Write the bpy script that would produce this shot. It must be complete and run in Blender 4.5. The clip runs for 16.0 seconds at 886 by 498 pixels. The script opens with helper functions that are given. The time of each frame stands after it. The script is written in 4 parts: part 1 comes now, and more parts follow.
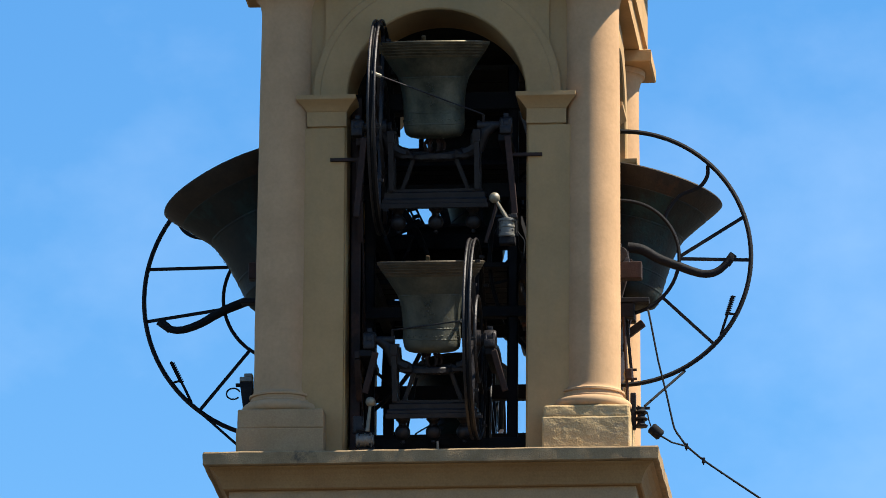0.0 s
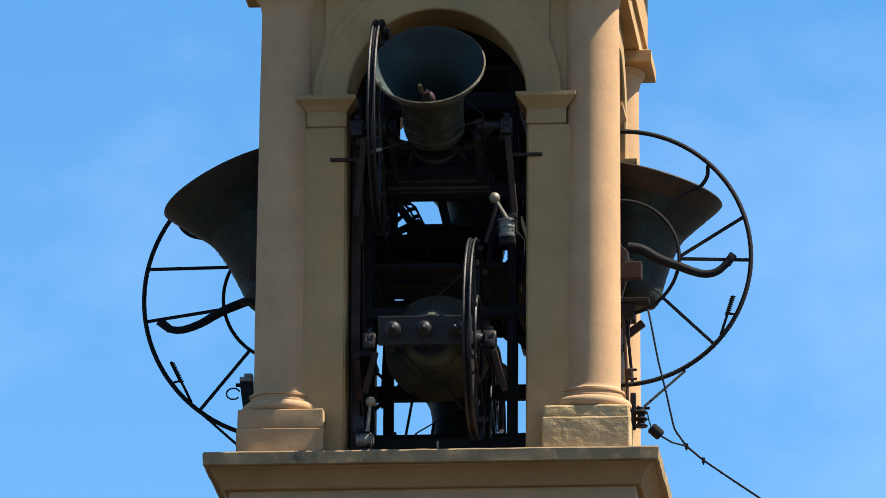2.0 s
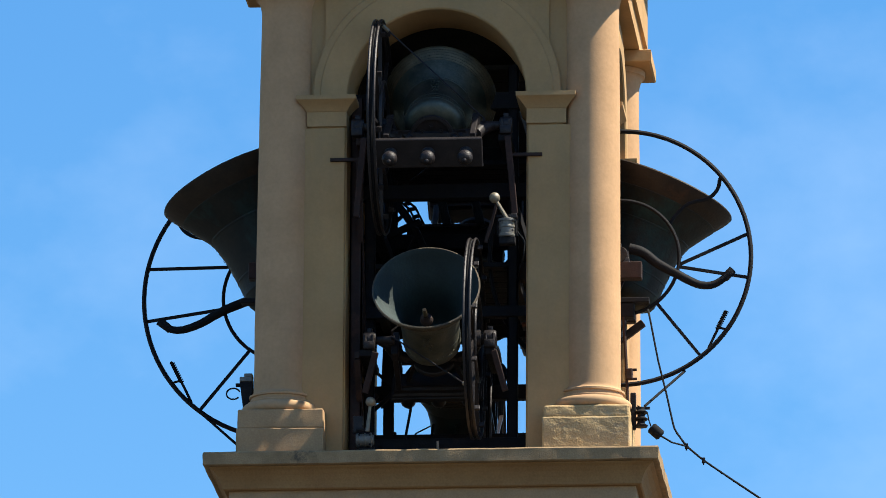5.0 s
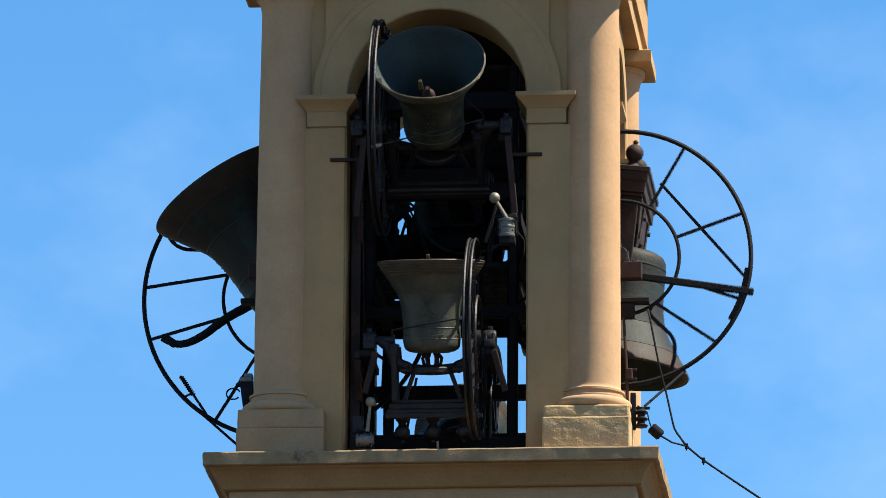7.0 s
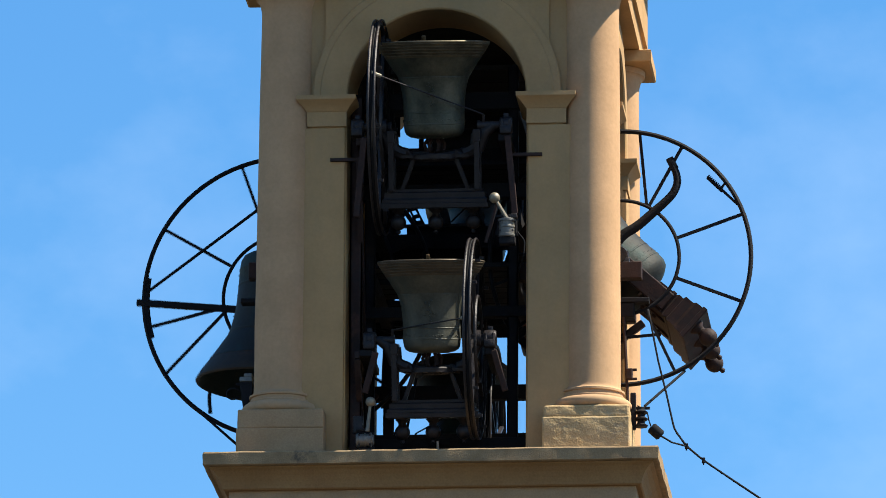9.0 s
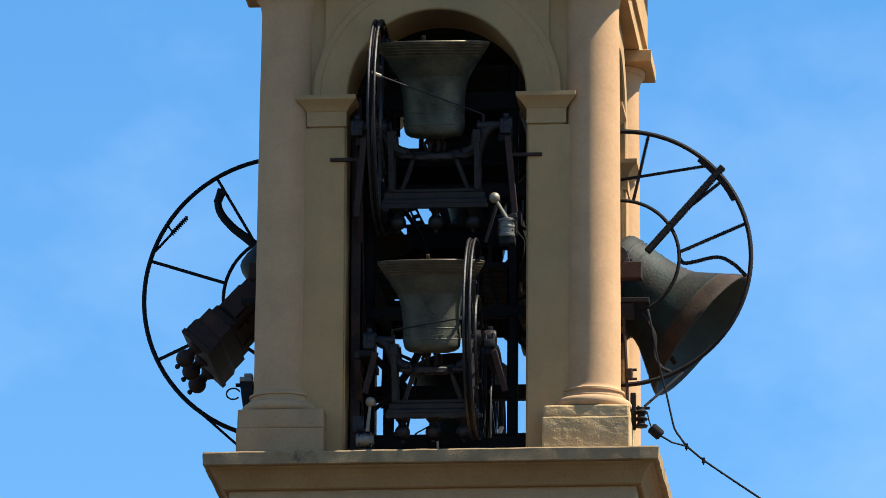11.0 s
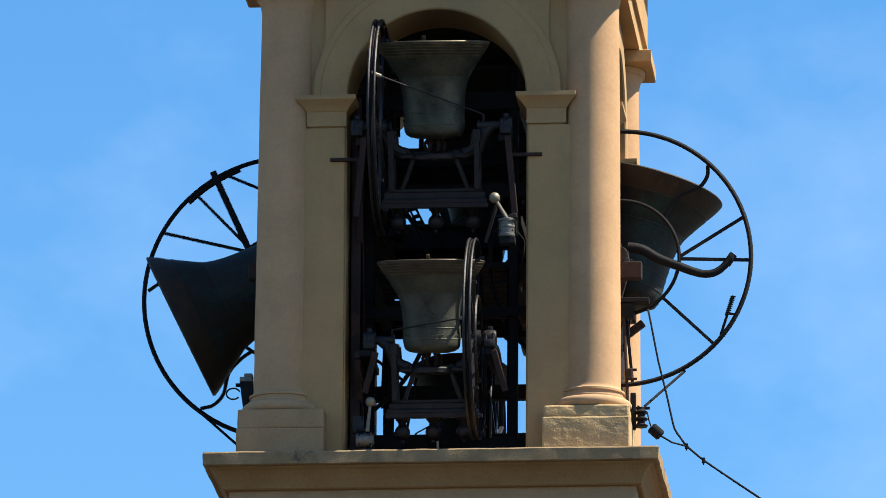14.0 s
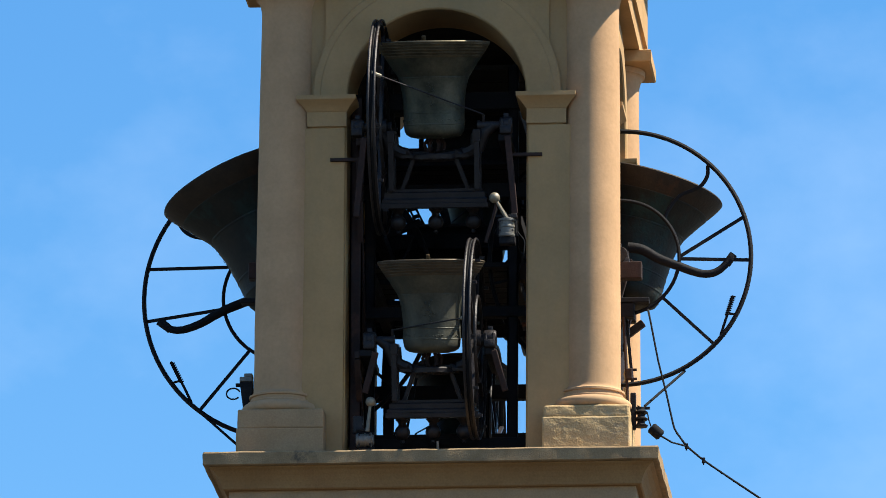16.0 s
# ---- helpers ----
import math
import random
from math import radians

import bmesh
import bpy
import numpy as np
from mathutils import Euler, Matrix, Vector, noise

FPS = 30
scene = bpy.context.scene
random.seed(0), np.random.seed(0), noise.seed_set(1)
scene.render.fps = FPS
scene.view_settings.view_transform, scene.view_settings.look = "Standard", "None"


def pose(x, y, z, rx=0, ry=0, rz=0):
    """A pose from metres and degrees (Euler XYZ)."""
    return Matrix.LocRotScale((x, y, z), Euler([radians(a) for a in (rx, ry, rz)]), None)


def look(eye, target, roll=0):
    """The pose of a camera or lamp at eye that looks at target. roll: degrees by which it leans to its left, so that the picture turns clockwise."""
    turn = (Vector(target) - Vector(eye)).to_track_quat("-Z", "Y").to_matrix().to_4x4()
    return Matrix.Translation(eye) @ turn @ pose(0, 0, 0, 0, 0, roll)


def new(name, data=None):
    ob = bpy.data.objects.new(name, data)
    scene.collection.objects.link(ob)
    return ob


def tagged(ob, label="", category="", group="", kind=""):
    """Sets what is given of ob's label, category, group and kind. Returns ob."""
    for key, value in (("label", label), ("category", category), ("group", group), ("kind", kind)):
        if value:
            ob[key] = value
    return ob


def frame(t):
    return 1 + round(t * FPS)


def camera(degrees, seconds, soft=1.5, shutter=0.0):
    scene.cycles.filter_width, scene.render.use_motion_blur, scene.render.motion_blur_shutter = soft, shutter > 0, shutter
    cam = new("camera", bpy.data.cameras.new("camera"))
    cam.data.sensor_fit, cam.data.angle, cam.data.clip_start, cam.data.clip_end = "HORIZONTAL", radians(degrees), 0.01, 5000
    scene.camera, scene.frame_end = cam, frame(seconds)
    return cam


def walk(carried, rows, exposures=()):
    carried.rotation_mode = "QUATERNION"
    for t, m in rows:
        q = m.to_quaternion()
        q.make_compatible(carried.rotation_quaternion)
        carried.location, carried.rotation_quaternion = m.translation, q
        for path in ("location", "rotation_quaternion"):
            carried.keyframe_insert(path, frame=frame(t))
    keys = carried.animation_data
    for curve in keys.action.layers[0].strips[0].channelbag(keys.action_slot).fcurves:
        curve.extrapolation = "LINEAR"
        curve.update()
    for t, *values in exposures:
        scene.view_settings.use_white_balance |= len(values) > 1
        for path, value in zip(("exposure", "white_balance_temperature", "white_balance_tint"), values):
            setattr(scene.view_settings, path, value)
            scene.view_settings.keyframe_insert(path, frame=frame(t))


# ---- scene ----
EYE = (6.084, -69.529, 1.598)
AIM = (0.055, 0.0, 19.7)
cam = camera(5.608, 16.0, soft=0.72, shutter=0.2)
walk(cam, [(0, look(EYE, AIM, 0.291)), (16.0, look(EYE, AIM, 0.291))])

# ---- sky and sun ----
SUN_EL, SUN_AZ = 55.8, -3.6        # azimuth from +x towards +y, degrees
world = bpy.data.worlds.new("sky")
scene.world = world
world.use_nodes = True
wn, wl = world.node_tree.nodes, world.node_tree.links
wbg = wn["Background"]
sky = wn.new("ShaderNodeTexSky")
sky.sky_type = "NISHITA"
sky.sun_disc = False
sky.sun_elevation = radians(SUN_EL)
sky.sun_rotation = radians(90 - SUN_AZ)
sky.air_density, sky.dust_density, sky.ozone_density = 1.0, 0.25, 3.0
wco = wn.new("ShaderNodeTexCoord")
wmp = wn.new("ShaderNodeMapping")
wmp.inputs["Scale"].default_value = (14, 14, 20)
wns = wn.new("ShaderNodeTexNoise")
wns.inputs["Scale"].default_value = 1.3
wns.inputs["Detail"].default_value = 7
wns.inputs["Roughness"].default_value = 0.55
wrp = wn.new("ShaderNodeValToRGB")
wrp.color_ramp.elements[0].position, wrp.color_ramp.elements[0].color = 0.46, (0, 0, 0, 1)
wrp.color_ramp.elements[1].position, wrp.color_ramp.elements[1].color = 0.86, (0.19, 0.19, 0.19, 1)
wmx = wn.new("ShaderNodeMix")
wmx.data_type = "RGBA"
wmx.inputs["B"].default_value = (7.5, 8.2, 9.2, 1)
whs = wn.new("ShaderNodeHueSaturation")
whs.inputs["Hue"].default_value = 0.5
whs.inputs["Saturation"].default_value = 1.34
whs.inputs["Value"].default_value = 1.0
wl.new(wco.outputs["Generated"], wmp.inputs["Vector"])
wl.new(wmp.outputs["Vector"], wns.inputs["Vector"])
wl.new(wns.outputs["Fac"], wrp.inputs["Fac"])
wl.new(sky.outputs["Color"], whs.inputs["Color"])
wl.new(wrp.outputs["Color"], wmx.inputs["Factor"])
wl.new(whs.outputs["Color"], wmx.inputs["A"])
wl.new(wmx.outputs["Result"], wbg.inputs["Color"])
wbg.inputs["Strength"].default_value = 0.085

sun = new("sun", bpy.data.lights.new("sun", "SUN"))
sun.data.energy, sun.data.angle, sun.data.color = 5.0, radians(0.53), (1.0, 0.965, 0.82)
sd = Vector((math.cos(radians(SUN_EL)) * math.cos(radians(SUN_AZ)), math.cos(radians(SUN_EL)) * math.sin(radians(SUN_AZ)), math.sin(radians(SUN_EL))))
sun.matrix_world = look(Vector((0, 0, 40)) + sd * 20, (0, 0, 40))
scene.view_settings.exposure = 1.175


# ---- materials ----
def material(name, base, dark, rough=0.8, metal=0.0, scale=6.0, grain=60.0, bump=0.3, spread=(0.35, 0.7), patch=None, patch_at=(0.6, 0.72), streak=0.0, spec=0.5, fleck=0.35):
    m = bpy.data.materials.new(name)
    m.use_nodes = True
    n, l = m.node_tree.nodes, m.node_tree.links
    p = n["Principled BSDF"]
    co = n.new("ShaderNodeTexCoord")
    mp = n.new("ShaderNodeMapping")
    l.new(co.outputs["Object"], mp.inputs["Vector"])
    ms = n.new("ShaderNodeMapping")
    ms.inputs["Scale"].default_value = (1, 1, 1 - streak)
    l.new(co.outputs["Object"], ms.inputs["Vector"])
    a = n.new("ShaderNodeTexNoise")
    a.inputs["Scale"].default_value, a.inputs["Detail"].default_value, a.inputs["Roughness"].default_value = scale, 8, 0.62
    b = n.new("ShaderNodeTexNoise")
    b.inputs["Scale"].default_value, b.inputs["Detail"].default_value = grain, 4
    for t in (a, b):
        l.new(mp.outputs["Vector"], t.inputs["Vector"])
    r = n.new("ShaderNodeValToRGB")
    r.color_ramp.elements[0].position, r.color_ramp.elements[0].color = spread[0], (*dark, 1)
    r.color_ramp.elements[1].position, r.color_ramp.elements[1].color = spread[1], (*base, 1)
    l.new(a.outputs["Fac"], r.inputs["Fac"])
    out = r.outputs["Color"]
    if patch:
        c = n.new("ShaderNodeTexNoise")
        c.inputs["Scale"].default_value, c.inputs["Detail"].default_value, c.inputs["Roughness"].default_value = scale * 0.45, 9, 0.68
        l.new(ms.outputs["Vector"], c.inputs["Vector"])
        k = n.new("ShaderNodeValToRGB")
        k.color_ramp.elements[0].position, k.color_ramp.elements[1].position = patch_at
        l.new(c.outputs["Fac"], k.inputs["Fac"])
        mx = n.new("ShaderNodeMix")
        mx.data_type = "RGBA"
        mx.inputs["B"].default_value = (*patch, 1)
        l.new(k.outputs["Color"], mx.inputs["Factor"])
        l.new(out, mx.inputs["A"])
        out = mx.outputs["Result"]
    g = n.new("ShaderNodeMix")
    g.data_type, g.blend_type = "RGBA", "MULTIPLY"
    g.inputs["Factor"].default_value = fleck
    l.new(out, g.inputs["A"])
    l.new(b.outputs["Fac"], g.inputs["B"])
    l.new(g.outputs["Result"], p.inputs["Base Color"])
    p.inputs["Metallic"].default_value = metal
    p.inputs["Specular IOR Level"].default_value = spec
    rr = n.new("ShaderNodeMapRange")
    rr.inputs["To Min"].default_value, rr.inputs["To Max"].default_value = max(rough - 0.12, 0.05), min(rough + 0.12, 1)
    l.new(a.outputs["Fac"], rr.inputs["Value"])
    l.new(rr.outputs["Result"], p.inputs["Roughness"])
    if bump:
        ad = n.new("ShaderNodeMath")
        ad.operation = "MULTIPLY_ADD"
        ad.inputs[1].default_value = 1.6
        l.new(a.outputs["Fac"], ad.inputs[0])
        l.new(b.outputs["Fac"], ad.inputs[2])
        bp = n.new("ShaderNodeBump")
        bp.inputs["Strength"].default_value, bp.inputs["Distance"].default_value = bump, 0.012
        l.new(ad.outputs["Value"], bp.inputs["Height"])
        l.new(bp.outputs["Normal"], p.inputs["Normal"])
    return m


STUCCO = material("ochre_stucco", (0.505, 0.298, 0.138), (0.400, 0.235, 0.106), 0.92, 0, 1.6, 40, 0.14, patch=(0.31, 0.215, 0.115), patch_at=(0.48, 0.78), streak=0.7, spec=0.12, fleck=0.16)
PLASTER = material("bleached_column_plaster", (0.575, 0.342, 0.186), (0.458, 0.270, 0.144), 0.94, 0, 2.2, 34, 0.10, patch=(0.40, 0.262, 0.150), patch_at=(0.50, 0.76), streak=0.75, spec=0.10, fleck=0.22)
TRIM = material("weathered_ochre_trim", (0.47, 0.288, 0.155), (0.38, 0.235, 0.125), 0.92, 0, 5, 70, 0.10, patch=(0.30, 0.215, 0.13), patch_at=(0.58, 0.74), spec=0.12)
BARE = material("rough_worn_plaster", (0.58, 0.395, 0.205), (0.46, 0.305, 0.15), 0.95, 0, 7, 60, 0.4, patch=(0.36, 0.29, 0.20), patch_at=(0.55, 0.7), spec=0.12)
COPING = material("weathered_cement_coping", (0.41, 0.27, 0.148), (0.28, 0.182, 0.098), 0.95, 0, 7, 90, 0.32, patch=(0.085, 0.070, 0.055), patch_at=(0.61, 0.70), spec=0.12)
# darker and more orange than the trim of the shaft below
RUST_TRIM = material("rust_coloured_stucco", (0.37, 0.205, 0.088), (0.30, 0.16, 0.066), 0.93, 0, 3, 60, 0.3, patch=(0.32, 0.16, 0.07), patch_at=(0.58, 0.72), spec=0.12)
# near-black plaster: the shade inside the belfry is put into its colour
INNER = material("shade_dark_belfry_plaster", (0.04, 0.032, 0.025), (0.025, 0.02, 0.016), 0.95, 0, 3, 50, 0.4, spec=0.1)
BRONZE = material("patinated_bronze", (0.034, 0.029, 0.022), (0.016, 0.017, 0.015), 0.66, 0.1, 5, 45, 0.25, patch=(0.022, 0.044, 0.040), patch_at=(0.50, 0.62), streak=0.4, spec=0.25)
BRONZE_LIP = material("brown_oxidised_bronze_lip", (0.054, 0.034, 0.021), (0.028, 0.019, 0.013), 0.66, 0.1, 6, 45, 0.25, patch=(0.090, 0.040, 0.019), patch_at=(0.58, 0.72), spec=0.25)
BRONZE_PALE = material("pale_weathered_bronze", (0.126, 0.115, 0.084), (0.055, 0.054, 0.042), 0.55, 0.42, 5, 45, 0.22, patch=(0.060, 0.068, 0.054), patch_at=(0.46, 0.64), streak=0.6, spec=0.35)
PALE_LIP = material("brown_bell_lip", (0.118, 0.088, 0.056), (0.066, 0.049, 0.033), 0.55, 0.4, 6, 45, 0.22, patch=(0.160, 0.100, 0.056), patch_at=(0.60, 0.74), spec=0.35)
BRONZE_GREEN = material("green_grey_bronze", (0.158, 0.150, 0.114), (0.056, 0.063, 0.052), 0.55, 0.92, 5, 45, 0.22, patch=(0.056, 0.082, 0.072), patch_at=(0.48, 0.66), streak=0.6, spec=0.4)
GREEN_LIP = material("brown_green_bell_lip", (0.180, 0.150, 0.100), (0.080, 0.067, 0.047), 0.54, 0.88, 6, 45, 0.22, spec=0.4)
VERDIGRIS = material("verdigris_bell_interior", (0.024, 0.042, 0.041), (0.011, 0.021, 0.021), 0.7, 0.2, 4, 40, 0.25)
# iron taken near black so trestle and filler boards keep the interior shade
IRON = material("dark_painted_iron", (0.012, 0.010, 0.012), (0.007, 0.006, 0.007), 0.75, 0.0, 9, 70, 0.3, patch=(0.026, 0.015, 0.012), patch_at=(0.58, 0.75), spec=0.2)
BROWN_IRON = material("brown_rusty_iron", (0.052, 0.023, 0.017), (0.022, 0.012, 0.010), 0.72, 0.0, 8, 60, 0.16, patch=(0.100, 0.042, 0.026), patch_at=(0.56, 0.72), spec=0.25)
GREY_IRON = material("grey_brown_cast_iron", (0.034, 0.026, 0.025), (0.017, 0.013, 0.014), 0.5, 0.3, 8, 60, 0.3, patch=(0.050, 0.031, 0.025), patch_at=(0.58, 0.74), spec=0.3)
# brighter copy of the brown iron, with sunlight put into its colour
SUNLIT_IRON = material("sunlit_brown_iron", (0.150, 0.062, 0.040), (0.075, 0.032, 0.022), 0.85, 0.0, 9, 60, 0.4, patch=(0.22, 0.11, 0.07), patch_at=(0.58, 0.74), spec=0.2)
BRASS = material("dull_brass", (0.16, 0.10, 0.045), (0.08, 0.05, 0.025), 0.45, 0.6, 9, 80, 0.1)
ALU = material("dull_aluminium_housing", (0.22, 0.205, 0.18), (0.11, 0.10, 0.09), 0.5, 0.3, 9, 80, 0.2)
PALE = material("pale_galvanised_steel", (0.30, 0.25, 0.18), (0.17, 0.14, 0.10), 0.5, 0.3, 9, 80, 0.1)
CABLE = material("black_cable_rubber", (0.015, 0.015, 0.017), (0.010, 0.010, 0.011), 0.9, 0, 20, 90, 0.1, spec=0.15)
# unseen ground, toned dark to hold down bounce on the undersides
UNSEEN_GROUND = material("unseen_dark_ground", (0.052, 0.049, 0.043), (0.036, 0.034, 0.030), 0.95, 0, 0.4, 5, 0.2)
TILE = material("unseen_roof_tile", (0.36, 0.17, 0.09), (0.24, 0.11, 0.06), 0.9, 0, 4, 50, 0.4)

B = 18.0        # height of the belfry ledge
YC = 1.35       # depth of the tower's axis


# ---- builders ----
def mesh_of(name, bm, mat, smooth=False):
    me = bpy.data.meshes.new(name)
    bmesh.ops.recalc_face_normals(bm, faces=bm.faces)
    bm.to_mesh(me)
    bm.free()
    for mt in (mat if isinstance(mat, (list, tuple)) else [mat]):
        me.materials.append(mt)
    if smooth:
        for f in me.polygons:
            f.use_smooth = True
        me.set_sharp_from_angle(angle=radians(38))
    return me


def part(name, bm, mat, parent=None, label="", smooth=False, m=None):
    ob = new(name, mesh_of(name, bm, mat, smooth))
    if parent is not None:
        ob.parent = parent
    if m is not None:
        ob.matrix_basis = m
    if label:
        tagged(ob, label)
    return ob


def join(*bms):
    out = bmesh.new()
    for b in bms:
        me = bpy.data.meshes.new("t")
        b.to_mesh(me)
        b.free()
        out.from_mesh(me)
        bpy.data.meshes.remove(me)
    return out


def box(x0, x1, y0, y1, z0, z1, bev=0.0):
    bm = bmesh.new()
    bmesh.ops.create_cube(bm, size=1)
    bmesh.ops.scale(bm, vec=(x1 - x0, y1 - y0, z1 - z0), verts=bm.verts)
    bmesh.ops.translate(bm, vec=((x0 + x1) / 2, (y0 + y1) / 2, (z0 + z1) / 2), verts=bm.verts)
    if bev:
        bmesh.ops.bevel(bm, geom=bm.edges[:], offset=bev, segments=2, affect="EDGES", profile=0.5)
    return bm


def lathe(profile, n=48, axis="z", closed=False):
    """Turn (radius, height) pairs round the z axis."""
    bm = bmesh.new()
    rings = []
    for r, z in profile:
        rings.append([bm.verts.new((r * math.cos(2 * math.pi * i / n), r * math.sin(2 * math.pi * i / n), z)) for i in range(n)])
    k = len(rings)
    for j in range(k if closed else k - 1):
        a, b = rings[j], rings[(j + 1) % k]
        for i in range(n):
            bm.faces.new((a[i], a[(i + 1) % n], b[(i + 1) % n], b[i]))
    if not closed:
        for ring in (rings[0], rings[-1]):
            bm.faces.new(ring)
    return bm


def moved(bm, m):
    bmesh.ops.transform(bm, matrix=m, verts=bm.verts)
    return bm


def tube(points, r, n=10, closed=False, flat=1.0):
    """A round bar along a polyline."""
    pts = [Vector(p) for p in points]
    bm = bmesh.new()
    rings = []
    k = len(pts)
    for i, p in enumerate(pts):
        if closed:
            d = pts[(i + 1) % k] - pts[i - 1]
        else:
            d = pts[min(i + 1, k - 1)] - pts[max(i - 1, 0)]
        d.normalize()
        s = d.cross(Vector((1, 0, 0)))
        if s.length < 0.2:
            s = d.cross(Vector((0, 1, 0)))
        s.normalize()
        t = d.cross(s)
        rad = r[i] if isinstance(r, (list, tuple)) else r
        rings.append([bm.verts.new(p + s * rad * math.cos(2 * math.pi * j / n) + t * rad * flat * math.sin(2 * math.pi * j / n)) for j in range(n)])
    for i in range(k if closed else k - 1):
        a, b = rings[i], rings[(i + 1) % k]
        for j in range(n):
            bm.faces.new((a[j], a[(j + 1) % n], b[(j + 1) % n], b[j]))
    if not closed:
        bm.faces.new(rings[0])
        bm.faces.new(rings[-1])
    return bm


def smooth_line(points, n):
    """A smooth curve through the points, n steps from one to the next."""
    p = [Vector(q) for q in points]
    p = [p[0] * 2 - p[1]] + p + [p[-1] * 2 - p[-2]]
    out = []
    for a, b, c, d in zip(p, p[1:], p[2:], p[3:]):
        for i in range(n):
            t = i / n
            out.append(0.5 * (b * 2 + (c - a) * t + (a * 2 - b * 5 + c * 4 - d) * t * t + (b * 3 - a - c * 3 + d) * t ** 3))
    return out + [p[-2]]


def bar(p, q, w, h, bev=0.0):
    """A straight square bar from p to q; w along x (or nearest), h across."""
    p, q = Vector(p), Vector(q)
    d = q - p
    bm = box(-w / 2, w / 2, -h / 2, h / 2, 0, d.length, bev)
    up = d.normalized()
    s = Vector((1, 0, 0)) - up * up.x
    if s.length < 0.1:
        s = Vector((0, 1, 0)) - up * up.y
    s.normalize()
    t = up.cross(s)
    m = Matrix(((s.x, t.x, up.x, p.x), (s.y, t.y, up.y, p.y), (s.z, t.z, up.z, p.z), (0, 0, 0, 1)))
    return moved(bm, m)


def stacked(rects):
    """Loft of rectangles (x0, x1, y0, y1, z), from the bottom up."""
    bm = bmesh.new()
    rings = [[bm.verts.new(v) for v in ((a, c, z), (b, c, z), (b, d, z), (a, d, z))] for a, b, c, d, z in rects]
    for a, b in zip(rings, rings[1:]):
        for i in range(4):
            bm.faces.new((a[i], a[(i + 1) % 4], b[(i + 1) % 4], b[i]))
    bm.faces.new(rings[0])
    bm.faces.new(rings[-1])
    return bm


def soften(bm, amount, scale, seed):
    """Small uneven shifts, as of old hand-laid plaster."""
    for v in bm.verts:
        q = v.co * scale + Vector((seed, seed * 2, 0))
        v.co += Vector((noise.noise(q), noise.noise(q + Vector((9, 0, 0))), noise.noise(q + Vector((0, 9, 0))))) * amount
    return bm


# ---- the tower ----
JAMB, PIL, COL, RISE, SPRING = 0.733, 1.03, 1.24, 3.965, 2.968
ARCH = 0.715
FACE = 1.385    # pilaster face, from the axis
THICK = 0.57


def arch_wall(r_in, r_out, y0, y1, z0, spring, top, half, steps=32):
    """A wall with a round-headed opening: front at y0, back at y1."""
    bm = bmesh.new()

    def prism(poly):
        f = [bm.verts.new((x, y0, z)) for x, z in poly]
        b = [bm.verts.new((x, y1, z)) for x, z in poly]
        bm.faces.new(f)
        bm.faces.new(b[::-1])
        for i in range(len(poly)):
            j = (i + 1) % len(poly)
            bm.faces.new((f[i], b[i], b[j], f[j]))
    for s in (-1, 1):
        prism([(s * r_in, z0), (s * half, z0), (s * half, spring), (s * r_in, spring)])
        prism([(s * r_in, spring), (s * half, spring), (s * half, top), (s * r_in, top)])
    for i in range(steps):
        a0, a1 = math.pi * i / steps, math.pi * (i + 1) / steps
        x0, x1 = r_in * math.cos(a0), r_in * math.cos(a1)
        prism([(x0, spring + r_in * math.sin(a0)), (x0, top), (x1, top), (x1, spring + r_in * math.sin(a1))])
    bmesh.ops.remove_doubles(bm, verts=bm.verts, dist=0.0005)
    return bm


def arch_ring(r0, r1, y0, y1, spring, steps=40, bev=0.012):
    bm = bmesh.new()
    sec = [(r0, y1), (r0, y0 + bev), (r0 + bev, y0), (r1 - 0.07, y0), (r1 - 0.06, y0 + 0.012), (r1 - bev, y0 + 0.012), (r1, y0 + 0.02), (r1, y1)]
    rows = []
    for i in range(steps + 1):
        a = math.pi * i / steps
        rows.append([bm.verts.new((r * math.cos(a), y, spring + r * math.sin(a))) for r, y in sec])
    for p, q in zip(rows, rows[1:]):
        for j in range(len(sec)):
            k = (j + 1) % len(sec)
            bm.faces.new((p[j], p[k], q[k], q[j]))
    bm.faces.new(rows[0])
    bm.faces.new(rows[-1])
    return bm


def column():
    prof = [(0.0, 0.36)]
    for a in range(0, 181, 20):     # torus
        prof.append((0.275 + 0.045 * math.sin(radians(a)), 0.405 - 0.045 * math.cos(radians(a))))
    prof += [(0.272, 0.452), (0.272, 0.466), (0.252, 0.474), (0.250, 0.500), (0.262, 0.504), (0.262, 0.520)]
    for a in range(0, 91, 15):      # sweep into the shaft
        prof.append((0.258 - 0.030 * math.sin(radians(a)), 0.522 + 0.040 * (1 - math.cos(radians(a)))))
    for i in range(13):
        t = i / 12
        prof.append((0.227 - 0.012 * t ** 1.6, 0.57 + (3.66 - 0.57) * t))
    for a in range(15, 91, 15):
        prof.append((0.215 + 0.05 * (1 - math.cos(radians(a))), 3.66 + 0.15 * math.sin(radians(a))))
    prof += [(0.268, 3.855), (0.0, 3.855)]
    return soften(lathe(prof, 64), 0.004, 2.5, 3)


